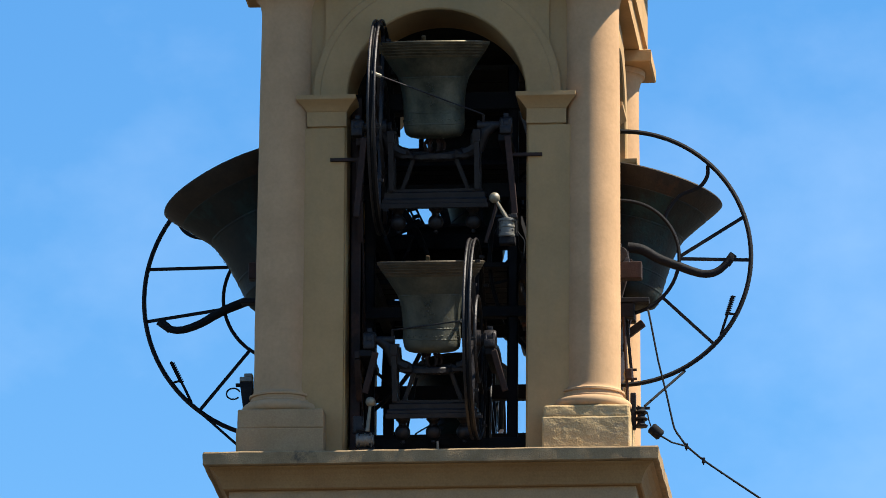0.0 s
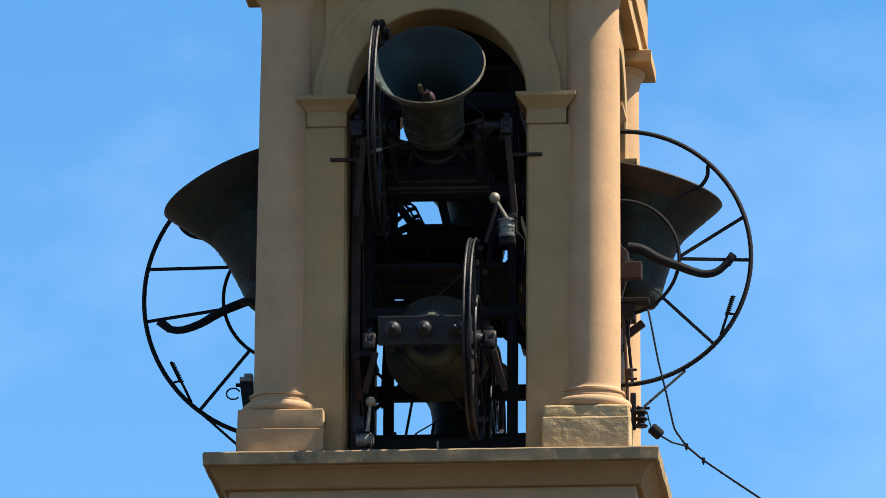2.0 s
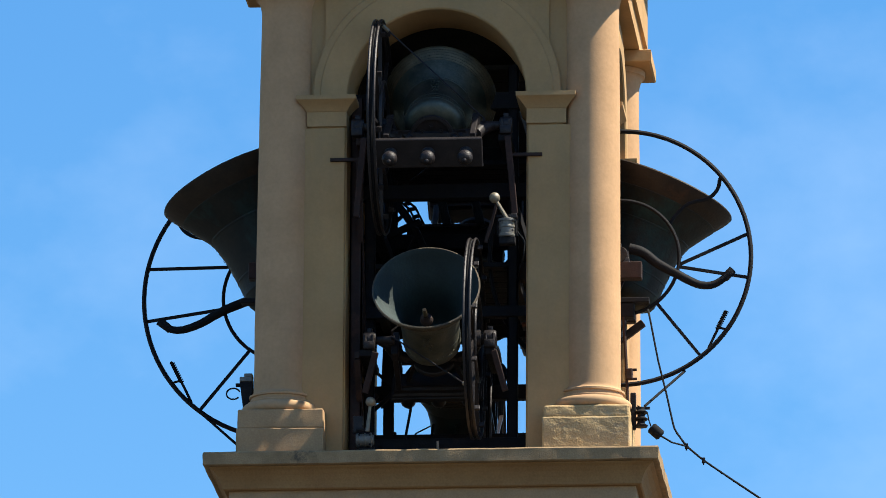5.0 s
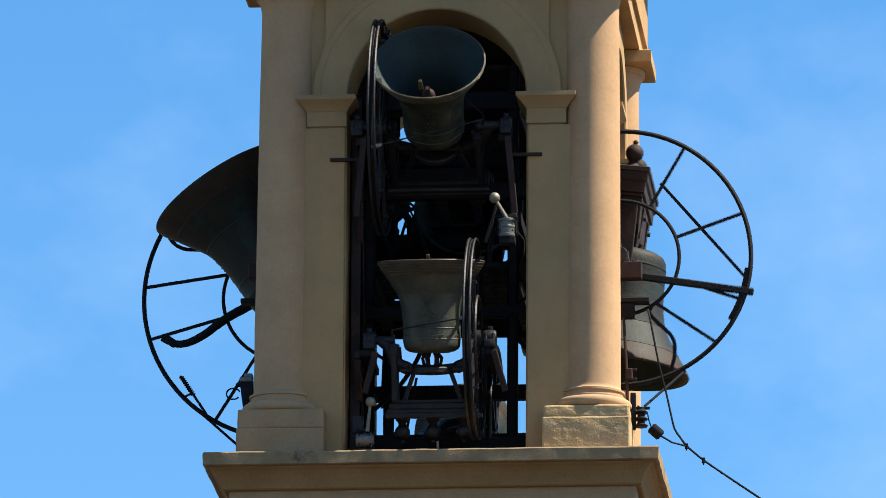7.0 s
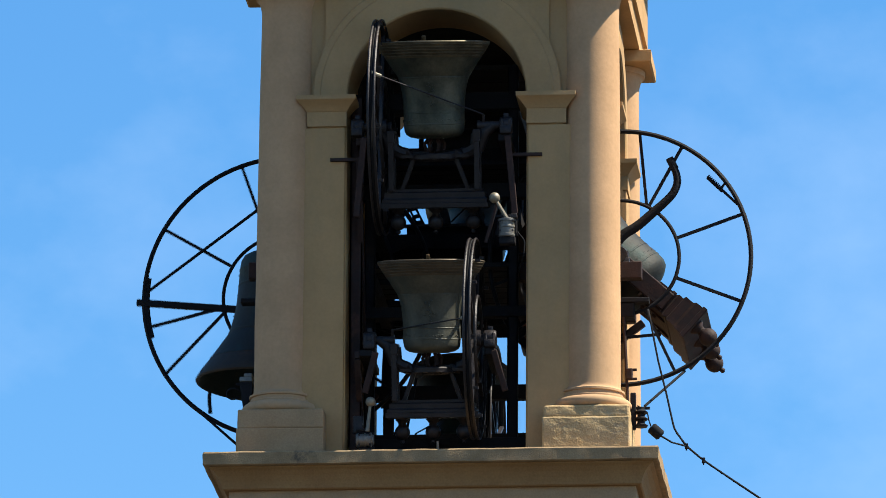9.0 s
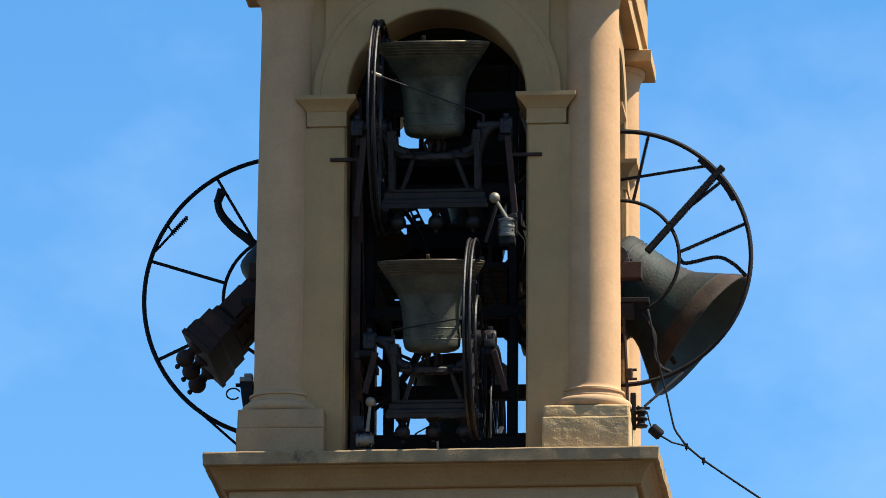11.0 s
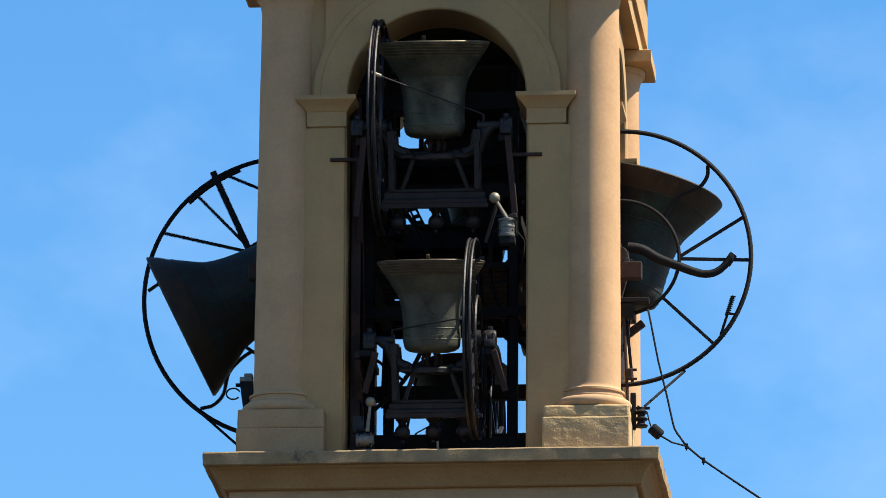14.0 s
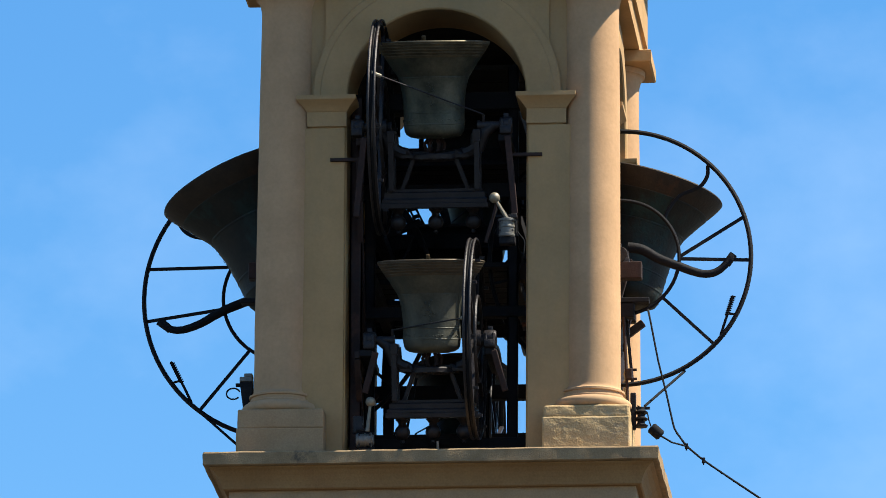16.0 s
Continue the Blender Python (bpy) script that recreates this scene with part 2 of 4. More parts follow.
def plinth(worn):
    if not worn:
        lower = box(-0.350, 0.346, -0.348, 0.346, 0.0, 0.205, 0.010)
        upper = box(-0.341, 0.344, -0.344, 0.344, 0.203, 0.36, 0.012)
        for bm in (lower, upper):
            bmesh.ops.subdivide_edges(bm, edges=bm.edges[:], cuts=8, use_grid_fill=True)
            soften(bm, 0.006, 5.5, 4)
        return join(lower, upper)
    lower = box(-0.350, 0.345, -0.350, 0.345, 0.0, 0.262, 0.014)
    upper = box(-0.338, 0.340, -0.338, 0.340, 0.255, 0.36, 0.018)
    for bm in (lower, upper):
        bmesh.ops.subdivide_edges(bm, edges=bm.edges[:], cuts=14, use_grid_fill=True)
        soften(bm, 0.006, 7.0, 7)
        soften(bm, 0.003, 25.0, 2)
    return join(lower, upper)


tower = new("bell_tower")
tower.location = (0, YC, B)
tagged(tower, "ochre stuccoed bell tower belfry with round arches and engaged corner columns", "bell tower")

SIDES = ((0, "south"), (90, "east"), (180, "north"), (270, "west"))
wall_mesh = mesh_of("wall", arch_wall(ARCH + 0.006, ARCH, -FACE + 0.03, -FACE + THICK, 0, SPRING, RISE, 0.9), STUCCO)
ring_mesh = mesh_of("archivolt", arch_ring(ARCH, 1.0, -FACE, -FACE + THICK - 0.01, SPRING), STUCCO)
# thin dark sheet over the stucco's inner side, carrying the interior shade
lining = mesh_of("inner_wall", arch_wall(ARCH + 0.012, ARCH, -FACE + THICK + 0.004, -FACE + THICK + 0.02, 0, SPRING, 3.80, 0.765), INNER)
for deg, nm in SIDES:
    turn = pose(0, 0, 0, 0, 0, deg)
    w = new("wall", wall_mesh)
    w.parent, w.matrix_basis = tower, turn
    o = new("inner_wall", lining)
    o.parent, o.matrix_basis = tower, turn
    a = new("archivolt", ring_mesh)
    a.parent, a.matrix_basis = tower, turn
    for s in (-1, 1):
        cx = s * (JAMB + PIL) / 2
        hw = (PIL - JAMB) / 2
        y0, y1 = -FACE, -FACE + THICK
        p = part("pilaster", soften(box(cx - hw - (0.09 if s < 0 else 0), cx + hw + (0.09 if s > 0 else 0), y0, y1 - 0.012, 0, 2.707, 0.008), 0.002, 3, 5), STUCCO, tower, m=turn)
        imp = [(-0.012, 2.707), (-0.012, 2.715), (0.010, 2.718), (0.010, 2.838), (0.016, 2.842)]
        for k in range(0, 91, 15):
            imp.append((0.018 + 0.070 * k / 90 * (0.6 + 0.4 * k / 90), 2.845 + 0.078 * k / 90))
        imp += [(0.090, 2.926), (0.090, 2.960)]
        part("impost", soften(stacked([(cx - hw - e, cx + hw + e, y0 - e * (0.3 if nm == "west" else 1), y1 + e * 0.6, z) for e, z in imp]), 0.002, 4, 2), STUCCO, tower, m=turn)
col_mesh = mesh_of("column", column(), PLASTER, True)
plinth_mesh = mesh_of("plinth", plinth(False), TRIM)
worn_mesh = mesh_of("plinth", plinth(True), BARE)
for sx in (-1, 1):
    for sy in (-1, 1):
        part("corner_pier", box(*sorted((sx * 0.9, sx * (FACE - 0.06))), *sorted((sy * 0.9, sy * (FACE - 0.06))), 0, RISE), STUCCO, tower)
        c = new("column", col_mesh)
        c.parent, c.matrix_basis = tower, pose(sx * COL, sy * COL, 0, 0, 0.45 if sx < 0 else 0)
        p = new("plinth", worn_mesh if (sx, sy) == (1, -1) else plinth_mesh)
        p.parent, p.location = tower, (sx * (COL - 0.025), sy * (COL - 0.025), 0)
        if (sx, sy) == (1, -1):
            tagged(p, "chipped worn plaster plinth of the corner column")
        # abacus on the column
        k = 0.335
        part("abacus", stacked([(sx * COL - k + e, sx * COL + k - e, sy * COL - k + e, sy * COL + k - e, z) for e, z in ((0.015, 3.856), (0, 3.866), (0, 3.958), (0.01, 3.964))]), STUCCO, tower)
# architrave, then an unseen cornice slab and pyramid cap added to cast shade
part("architrave", stacked([(-e, e, -e, e, z) for e, z in ((1.48, 3.966), (1.48, 4.12), (1.51, 4.125), (1.51, 4.88))]), STUCCO, tower)
part("unseen_shade_cornice", stacked([(-e, e, -e, e, z) for e, z in ((1.56, 4.881), (1.66, 4.96), (1.85, 5.06), (1.98, 5.10), (1.98, 5.20))]), TRIM, tower)
part("unseen_roof", stacked([(-e, e, -e, e, z) for e, z in ((1.94, 5.201), (0.05, 7.0), (0.02, 7.01))]), TILE, tower)
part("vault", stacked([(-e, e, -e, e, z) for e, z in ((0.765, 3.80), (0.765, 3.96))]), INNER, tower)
# ceiling added to hide the bright head of the far arch in dark
part("added_dark_ceiling", join(*[box(-0.74, 0.74, -0.70 + 0.2 * i, -0.70 + 0.2 * (i + 1) - 0.006, 3.36 + 0.004 * (i % 2), 3.40, 0.003) for i in range(7)]), INNER, tower)
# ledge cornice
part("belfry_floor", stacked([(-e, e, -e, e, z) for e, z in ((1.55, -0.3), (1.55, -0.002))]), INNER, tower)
cop = stacked([(-e, e, -e, e, z) for e, z in ((1.785, -0.148), (1.80, -0.142), (1.803, -0.052), (1.795, -0.040), (1.45, 0.001))])
bmesh.ops.subdivide_edges(cop, edges=cop.edges[:], cuts=24, use_grid_fill=True)
part("coping", soften(cop, 0.007, 6, 1), COPING, tower, "weathered grey cement coping with a chipped edge")
led = [(1.755, -0.149), (1.752, -0.160), (1.725, -0.178), (1.695, -0.212), (1.672, -0.255), (1.660, -0.295), (1.658, -0.308)]
led += [(1.645, -0.318), (1.61, -0.320), (1.61, -0.46), (1.50, -0.47), (1.50, -18.0)]
part("ledge_moulding", stacked([(-e, e, -e, e, z) for e, z in led[::-1][3:]]), RUST_TRIM, tower, "rust-coloured ochre cavetto moulding")
part("shaft_wall", stacked([(-e, e, -e, e, z) for e, z in led[::-1][:4]]), TRIM, tower)

# ground, out of view below; its dark tone limits light bounced upward
gb = bmesh.new()
bmesh.ops.create_grid(gb, x_segments=8, y_segments=8, size=3000)
tagged(part("ground", gb, UNSEEN_GROUND), "unseen dark ground round the tower", "ground", kind="structure")


# ---- bells ----
def bell_profile(r, h, top, ringed):
    """Outer profile from the crown down to the lip and back up inside; mouth at -h, crown at top."""
    H = h + top
    out = [(0.0, 1.0), (0.30, 0.995), (0.42, 0.98), (0.49, 0.955), (0.52, 0.92), (0.528, 0.88), (0.531, 0.86), (0.536, 0.857), (0.536, 0.847), (0.532, 0.844), (0.534, 0.76), (0.536, 0.74), (0.541, 0.737), (0.541, 0.729), (0.537, 0.726),
           (0.545, 0.62), (0.562, 0.50), (0.588, 0.40), (0.61, 0.335), (0.617, 0.332), (0.622, 0.32), (0.624, 0.31), (0.662, 0.24), (0.70, 0.185), (0.708, 0.182), (0.716, 0.168), (0.718, 0.165), (0.77, 0.115), (0.81, 0.085), (0.82, 0.084), (0.832, 0.072), (0.836, 0.068),
           (0.89, 0.042), (0.95, 0.020), (0.98, 0.012), (1.0, 0.0), (0.99, -0.010)]
    inn = [(0.97, -0.012), (0.95, 0.0), (0.88, 0.035), (0.78, 0.09), (0.68, 0.18), (0.60, 0.32), (0.53, 0.50), (0.49, 0.70), (0.46, 0.86), (0.36, 0.93), (0.0, 0.95)]
    if ringed:
        # tall ringed lip and a long flare
        flare = [(0.532, 0.74), (0.537, 0.737), (0.537, 0.727), (0.533, 0.724), (0.540, 0.62), (0.556, 0.52), (0.585, 0.43), (0.612, 0.375), (0.618, 0.373), (0.624, 0.361), (0.622, 0.358), (0.660, 0.32), (0.735, 0.25), (0.80, 0.19), (0.832, 0.163)]
        if ringed > 1:
            for a, b in ((0.850, 0.148), (0.886, 0.118), (0.920, 0.088), (0.950, 0.058), (0.976, 0.030)):
                flare += [(a, b), (a + 0.010, b - 0.004), (a + 0.013, b - 0.011), (a + 0.008, b - 0.014)]
        else:
            flare += [(0.838, 0.160), (0.846, 0.149), (0.844, 0.146), (0.890, 0.110), (0.930, 0.077), (0.965, 0.043), (0.986, 0.020)]
        out = out[:10] + flare + [(0.998, 0.004), (1.0, 0.0), (0.99, -0.010)]
        inn = [(0.97, -0.012), (0.95, 0.0), (0.91, 0.05), (0.84, 0.12), (0.74, 0.20), (0.63, 0.30), (0.54, 0.44)] + [(0.49, 0.70), (0.46, 0.86), (0.36, 0.93), (0.0, 0.95)]
    return [(a * r, b * H - h) for a, b in out], [(a * r, b * H - h) for a, b in inn]


def bell_mesh(r, h, top, pale, lip):
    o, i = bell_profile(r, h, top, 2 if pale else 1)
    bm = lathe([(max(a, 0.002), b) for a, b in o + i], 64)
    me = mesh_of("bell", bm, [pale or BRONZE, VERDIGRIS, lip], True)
    for f in me.polygons:
        c = f.center
        rho = math.hypot(c.x, c.y)
        if f.normal.x * c.x + f.normal.y * c.y < 0 and rho > 0.05:
            f.material_index = 1
        elif (c.z + h) / (h + top) < (0.165 if pale else 0.148):
            f.material_index = 2
    return me


def arc(x, R, a0, a1, n, cy=0, cz=0):
    return [(x, cy + R * math.cos(radians(a0 + (a1 - a0) * i / n)), cz + R * math.sin(radians(a0 + (a1 - a0) * i / n))) for i in range(n + 1)]


def polar(x, R, a):
    return (x, R * math.cos(radians(a)), R * math.sin(radians(a)))


def finial(s):
    prof = [(0.002, -0.02), (0.055, -0.02), (0.055, 0.0), (0.042, 0.012), (0.030, 0.03), (0.034, 0.04)]
    for a in range(-60, 81, 14):
        prof.append((0.062 * math.cos(radians(a)), 0.098 + 0.062 * math.sin(radians(a))))
    prof += [(0.016, 0.162), (0.018, 0.178), (0.010, 0.188), (0.002, 0.190)]
    return lathe([(a * s, b * s) for a, b in prof], 20)


def swinging_bell(c):
    """Origin on the shaft, which runs along x; the mouth hangs towards -z."""
    root = new("swinging_bell")
    k = c["k"]
    tagged(root, c["label"], "bell", group="ring of bells")
    r, h, top = c["r"], c["h"], c["top"]
    b = new("bell", bell_mesh(r, h, top, c["pale"], c["lip"]))
    b.parent = root
    b.location.x = c["cx"]
    # raised relief on the waist
    rel = bmesh.new()
    rnd = random.Random(int(r * 1000))
    for side in (-90, 90):
        for _ in range(26):
            a = radians(side + rnd.gauss(0, 5))
            f = 0.42 + 0.26 * rnd.random()
            rr = r * ((0.548 if c["pale"] else 0.540) + max(0, 0.60 - f) * 0.30)
            bmesh.ops.create_icosphere(rel, subdivisions=1, radius=rnd.uniform(0.004, 0.009) / k ** 2, matrix=Matrix.Translation((rr * math.cos(a), rr * math.sin(a), f * (h + top) - h)))
    for _ in range(80):
        a = rnd.random() * 6.283
        f = 0.80 + 0.025 * rnd.random()
        bmesh.ops.create_icosphere(rel, subdivisions=1, radius=rnd.uniform(0.003, 0.006) / k ** 2, matrix=Matrix.Translation((r * 0.538 * math.cos(a), r * 0.538 * math.sin(a), f * (h + top) - h)))
    tagged(part("relief", rel, c["pale"] or BRONZE, root, m=Matrix.Translation((c["cx"], 0, 0))), kind="stuff")
    # clapper
    part("clapper", join(tube([(0, 0, top - 0.12), (0, 0, -h * 0.8)], 0.016 * k), lathe([(0.002, -h * 0.98), (0.018 * k, -h * 0.98), (0.02 * k, -h * 0.90), (0.05 * k, -h * 0.84), (0.055 * k, -h * 0.78), (0.03 * k, -h * 0.70), (0.002, -h * 0.69)], 16),
         ), BROWN_IRON, root, m=pose(c["cx"], 0.03, 0.0, 20))
    tip = c["tip"]
    part("clapper_tip", lathe([(0.002, -h * tip), (0.014 * k, -h * tip), (0.017 * k, -h * tip + 0.006), (0.020 * k, -h * 0.97), (0.002, -h * 0.97)], 10), BRASS if c["pale"] else BROWN_IRON, root, m=pose(c["cx"] + c["tipx"], 0.03, 0.0, 20))
    # crown loops
    cr = []
    for a in (0, 60, 120, 180, 240, 300):
        x, y = math.cos(radians(a)), math.sin(radians(a))
        cr.append(tube([(x * 0.05 * k, y * 0.05 * k, top), (x * 0.08 * k, y * 0.08 * k, top + 0.04 * k), (x * 0.07 * k, y * 0.07 * k, top + 0.09 * k), (x * 0.03 * k, y * 0.03 * k, top + 0.12 * k)], 0.015 * k, 8))
    part("crown", join(*cr), BROWN_IRON, root, m=Matrix.Translation((c["cx"], 0, 0)))
    # headstock
    L, z0, z1, d = c["len"], c["z0"], c["z1"], c["depth"] / 2
    hd = stacked([(-L + e + c["cx"], L - e + c["cx"], -d + e, d - e, z) for e, z in ((0.05, z0), (0.05, z0 + 0.02), (0.028, z0 + 0.03), (0.028, z0 + (z1 - z0) * 0.45), (0.012, z0 + (z1 - z0) * 0.55), (0.012, z1 - 0.045), (0.0, z1 - 0.04), (0.0, z1 - 0.006), (0.006, z1))])
    part("headstock", hd, c["stock"], root)
    for i in (-1, 0, 1):
        part("finial", finial(c["fin"]), c["stock"], root, smooth=True, m=pose(c["cx"] + i * c["gap"], 0, z1 + 0.012))
    if c["thin"]:
        w0 = d * 0.66
        part("yoke_body", stacked([(-x, x, -y, y, z) for x, y, z in ((L * 0.34, w0 * 0.7, top - 0.02), (L * 0.60, w0 * 0.9, top + 0.06), (L * 0.80, w0, top + 0.12), (L * 0.80, w0, z0 - 0.05), (L * 0.86, w0 * 1.08, z0 - 0.03), (L * 0.86, w0 * 1.08, z0))]), c["stock"], root)
        for s in (-1, 1):
            xe = c["end"][0] if s < 0 else c["end"][1]
            part("trunnion_plate", join(box(*sorted((s * L * 0.805, s * (L * 0.805 + 0.035))), -w0 * 0.8, w0 * 0.8, -0.05, z0 - 0.06, 0.008), box(*sorted((s * L * 0.5, s * L * 0.80)), -w0 * 0.5, w0 * 0.5, top + 0.0, top + 0.115, 0.01)), c["stock"], root)
            part("trunnion", moved(lathe([(0.002, 0), (0.05, 0), (0.05, 0.03), (0.042, 0.035), (0.042, abs(xe) - L * 0.80), (0.002, abs(xe) - L * 0.80)], 20), pose(s * L * 0.80, 0, 0, 0, 90 * s)), GREY_IRON, root, smooth=True)
            for y in (-1, 1):
                part("strap", join(bar((s * L * 0.45, y * (w0 + 0.012), z0 - 0.02), (s * L * 0.45, y * w0 * 0.95, top + 0.06), 0.05, 0.016), moved(lathe([(0.002, 0), (0.022, 0), (0.018, 0.02), (0.002, 0.02)], 10), pose(s * L * 0.45, y * (w0 + 0.018), z0 - 0.12, -90 * y))), c["stock"], root)
    else:
        # yoke: legs, inner arch and trunnion brackets
        for s in (-1, 1):
            xl = c["cx"] + s * (L * 0.80)
            xe = c["end"][0] if s < 0 else c["end"][1]
            w = d * 0.75
            part("yoke_leg", join(bar((xl, -w, z0 + 0.01), (xl, -w, 0.10), 0.045 * k, 0.05 * k, 0.006), bar((xl, w, z0 + 0.01), (xl, w, 0.10), 0.045 * k, 0.05 * k, 0.006),
                 box(xl - 0.03 * k, xl + 0.03 * k, -w - 0.03, w + 0.03, 0.03, 0.13 * k, 0.008)), c["stock"], root)
            pts = [(xl, 0, 0.20 * k), (xl + s * 0.02, 0, 0.13 * k), (xl + s * 0.06 * k, 0, 0.05 * k), (xl + s * 0.13 * k, 0, 0.0)]
            part("trunnion_bracket", tube(pts, [0.05 * k, 0.055 * k, 0.05 * k, 0.04 * k], 10), c["stock"], root, smooth=True)
            part("trunnion", moved(lathe([(0.002, 0), (0.042 * k, 0), (0.042 * k, 0.02), (0.036 * k, 0.03), (0.036 * k, abs(xe - xl)), (0.002, abs(xe - xl))], 20), pose(xl, 0, 0, 0, 90 * s)), GREY_IRON, root, smooth=True)
        za = top + 0.14 * k
        part("yoke_arch", tube([(c["cx"] + L * 0.80 * math.cos(radians(a)), 0, 0.06 + (za - 0.06) * max(math.sin(radians(a)), 0) ** 0.4) for a in range(0, 181, 12)], 0.044 * k, 8, flat=1.2), c["stock"], root, smooth=True)
        for s in (-1, 1):
            part("strap", bar((c["cx"] + s * L * 0.62, 0, z0 + 0.01), (c["cx"] + s * L * 0.36, 0, za - 0.02), 0.035 * k, 0.05 * k, 0.005), c["stock"], root)
        # round cast plate bolted down on the crown, with an ear to each leg
        plate = part("crown_plate", lathe([(0.002, -0.022), (0.168 * k, -0.022), (0.176 * k, -0.014), (0.176 * k, 0.020), (0.150 * k, 0.024), (0.144 * k, 0.006), (0.002, 0.006)], 36), c["stock"], root, smooth=True, m=pose(c["cx"], 0, za))
        for a in range(6):
            part("bolt", moved(lathe([(0.002, 0), (0.019, 0), (0.019, 0.012), (0.010, 0.014), (0.010, 0.028), (0.002, 0.028)], 8), pose(0.085 * k * math.cos(radians(60 * a + 30)), 0.085 * k * math.sin(radians(60 * a + 30)), 0.006)), GREY_IRON, plate)
        for x in (-1, 1):
            part("ear", stacked([(min(x * 0.15, x * 0.27) * k, max(x * 0.15, x * 0.27) * k, -0.05 * k, 0.05 * k, z) for z in (-0.012, 0.010)]), GREY_IRON, plate)
    # wheel
    R, wx = c["R"], c["wx"]
    if c["thin"]:
        part("wheel_rim", tube(arc(wx, R - 0.016, 0, 360, 96)[:-1], 0.019, 8, True, 1.3), IRON, root, smooth=True)
        part("inner_ring", tube(arc(wx, R * 0.445, 0, 360, 60)[:-1], 0.015, 8, True), IRON, root, smooth=True)
        for a0, a1 in c["spokes"]:
            part("spoke", bar(polar(wx, R * 0.44, a0), polar(wx, R - 0.02, a1), 0.022, 0.024), IRON, root)
        for a0, a1 in c["chords"]:
            part("stay_bar", tube([polar(wx + 0.02, R * 0.955, a0), polar(wx + 0.05, R * 0.66, a1)], 0.013, 8), IRON, root)
        # straight thick arm with its clamp on the rim
        T = c["arm"]
        part("wheel_arm", join(bar(polar(wx, 0.22, T + 30), polar(wx, R + 0.045, T), 0.05, 0.055, 0.008), tube([polar(wx, R - 0.03, T + q) for q in range(-10, 16, 5)], 0.032, 8, flat=0.6)), IRON, root)
        # S-shaped arm
        S = c["sarm"]
        sp = [(f, S + a) for f, a in c["bend"]]
        fine = smooth_line([polar(wx + 0.01, f * R * c["sreach"], a) for f, a in sp], 4)
        part("curved_arm", join(tube(fine, [0.045 - 0.017 * i / len(fine) for i in range(len(fine))], 10), bar(polar(wx + 0.01, 0.80 * R * c["sreach"], S + 3.5), polar(wx + 0.01, 0.855 * R * c["sreach"], S - 2), 0.05, 0.062, 0.006)), IRON, root, smooth=True)
        # small curved stay towards the lip
        q = c["hook"]
        part("curved_stay", tube(smooth_line([polar(wx + 0.02, R * f, q + a) for f, a in ((0.97, 0.5), (0.90, 4), (0.80, 5), (0.66, 0.7), (0.53, 1.5), (0.44, 5.4))], 5), 0.016, 8), IRON, root, smooth=True)
        part("curved_stay", tube(smooth_line([polar(wx + 0.02, R * f, 240.5 + a) for f, a in ((0.96, 0), (0.85, -5.5), (0.73, -9), (0.56, -5.5), (0.48, -4), (0.44, -9))], 5), 0.016, 8), IRON, root, smooth=True)
        # rope guide with a coil spring
        g = c["spring"]
        A, E = Vector(polar(wx, R - 0.03, g)), Vector(polar(wx, R * 0.905, g - 19))
        gd = (E - A)
        co = [A.lerp(E, 0.5 + 0.5 * i / 70) + Vector((0.017 * math.cos(i * 0.9), 0, 0)) + gd.normalized().cross(Vector((1, 0, 0))) * 0.017 * math.sin(i * 0.9) for i in range(71)]
        part("rope_guide", join(tube([A, E], 0.011, 8), tube(co, 0.006, 5), bar(A.lerp(E, 0.55), Vector(polar(wx, R - 0.02, g - 11.5)), 0.016, 0.016)), IRON, root)
    else:
        for o in (-0.024, 0.024):
            part("wheel_rim", tube(arc(wx + o, R - 0.012, 0, 360, 96)[:-1], 0.010, 6, True, 1.2), GREY_IRON, root, smooth=True)
        part("rope_groove", tube(arc(wx, R - 0.035, 0, 360, 96)[:-1], 0.020, 6, True), IRON, root, smooth=True)
        for a in c["spokes"]:
            part("spoke", bar(polar(wx, 0.05, a), polar(wx, R - 0.03, a), 0.03, 0.022), GREY_IRON, root)
        part("inner_ring", tube(arc(wx + 0.03 * c["out"], R * 0.42, 0, 360, 48)[:-1], 0.014, 6, True), GREY_IRON, root, smooth=True)
        part("hub", moved(lathe([(0.002, -0.05), (0.07, -0.05), (0.07, 0.05), (0.002, 0.05)], 20), pose(wx, 0, 0, 0, 90)), GREY_IRON, root, smooth=True)
        for y in (-1, 1):
            a, e = (Vector((p[0], p[1] * y, p[2])) for p in c["rod"])
            rod = part("stay_rod", join(tube([a, e], 0.0065, 6), bar(e, (e.x, 0, 0.05), 0.016, 0.016)), GREY_IRON, root, "thin dark steel rod")
            part("sleeve", tube([a, a.lerp(e, 0.085)], 0.016, 8), PALE, rod, "pale steel sleeve")
        nut = mesh_of("bolt", box(-0.02, 0.02, -0.02, 0.02, -0.012, 0.012, 0.003), GREY_IRON)
        for i in range(10):
            o = new("bolt", nut)
            o.parent, o.location = root, polar(wx + 0.05 * c["out"], R * (0.9 - 0.05 * (i % 3)), 36 * i)
    return root


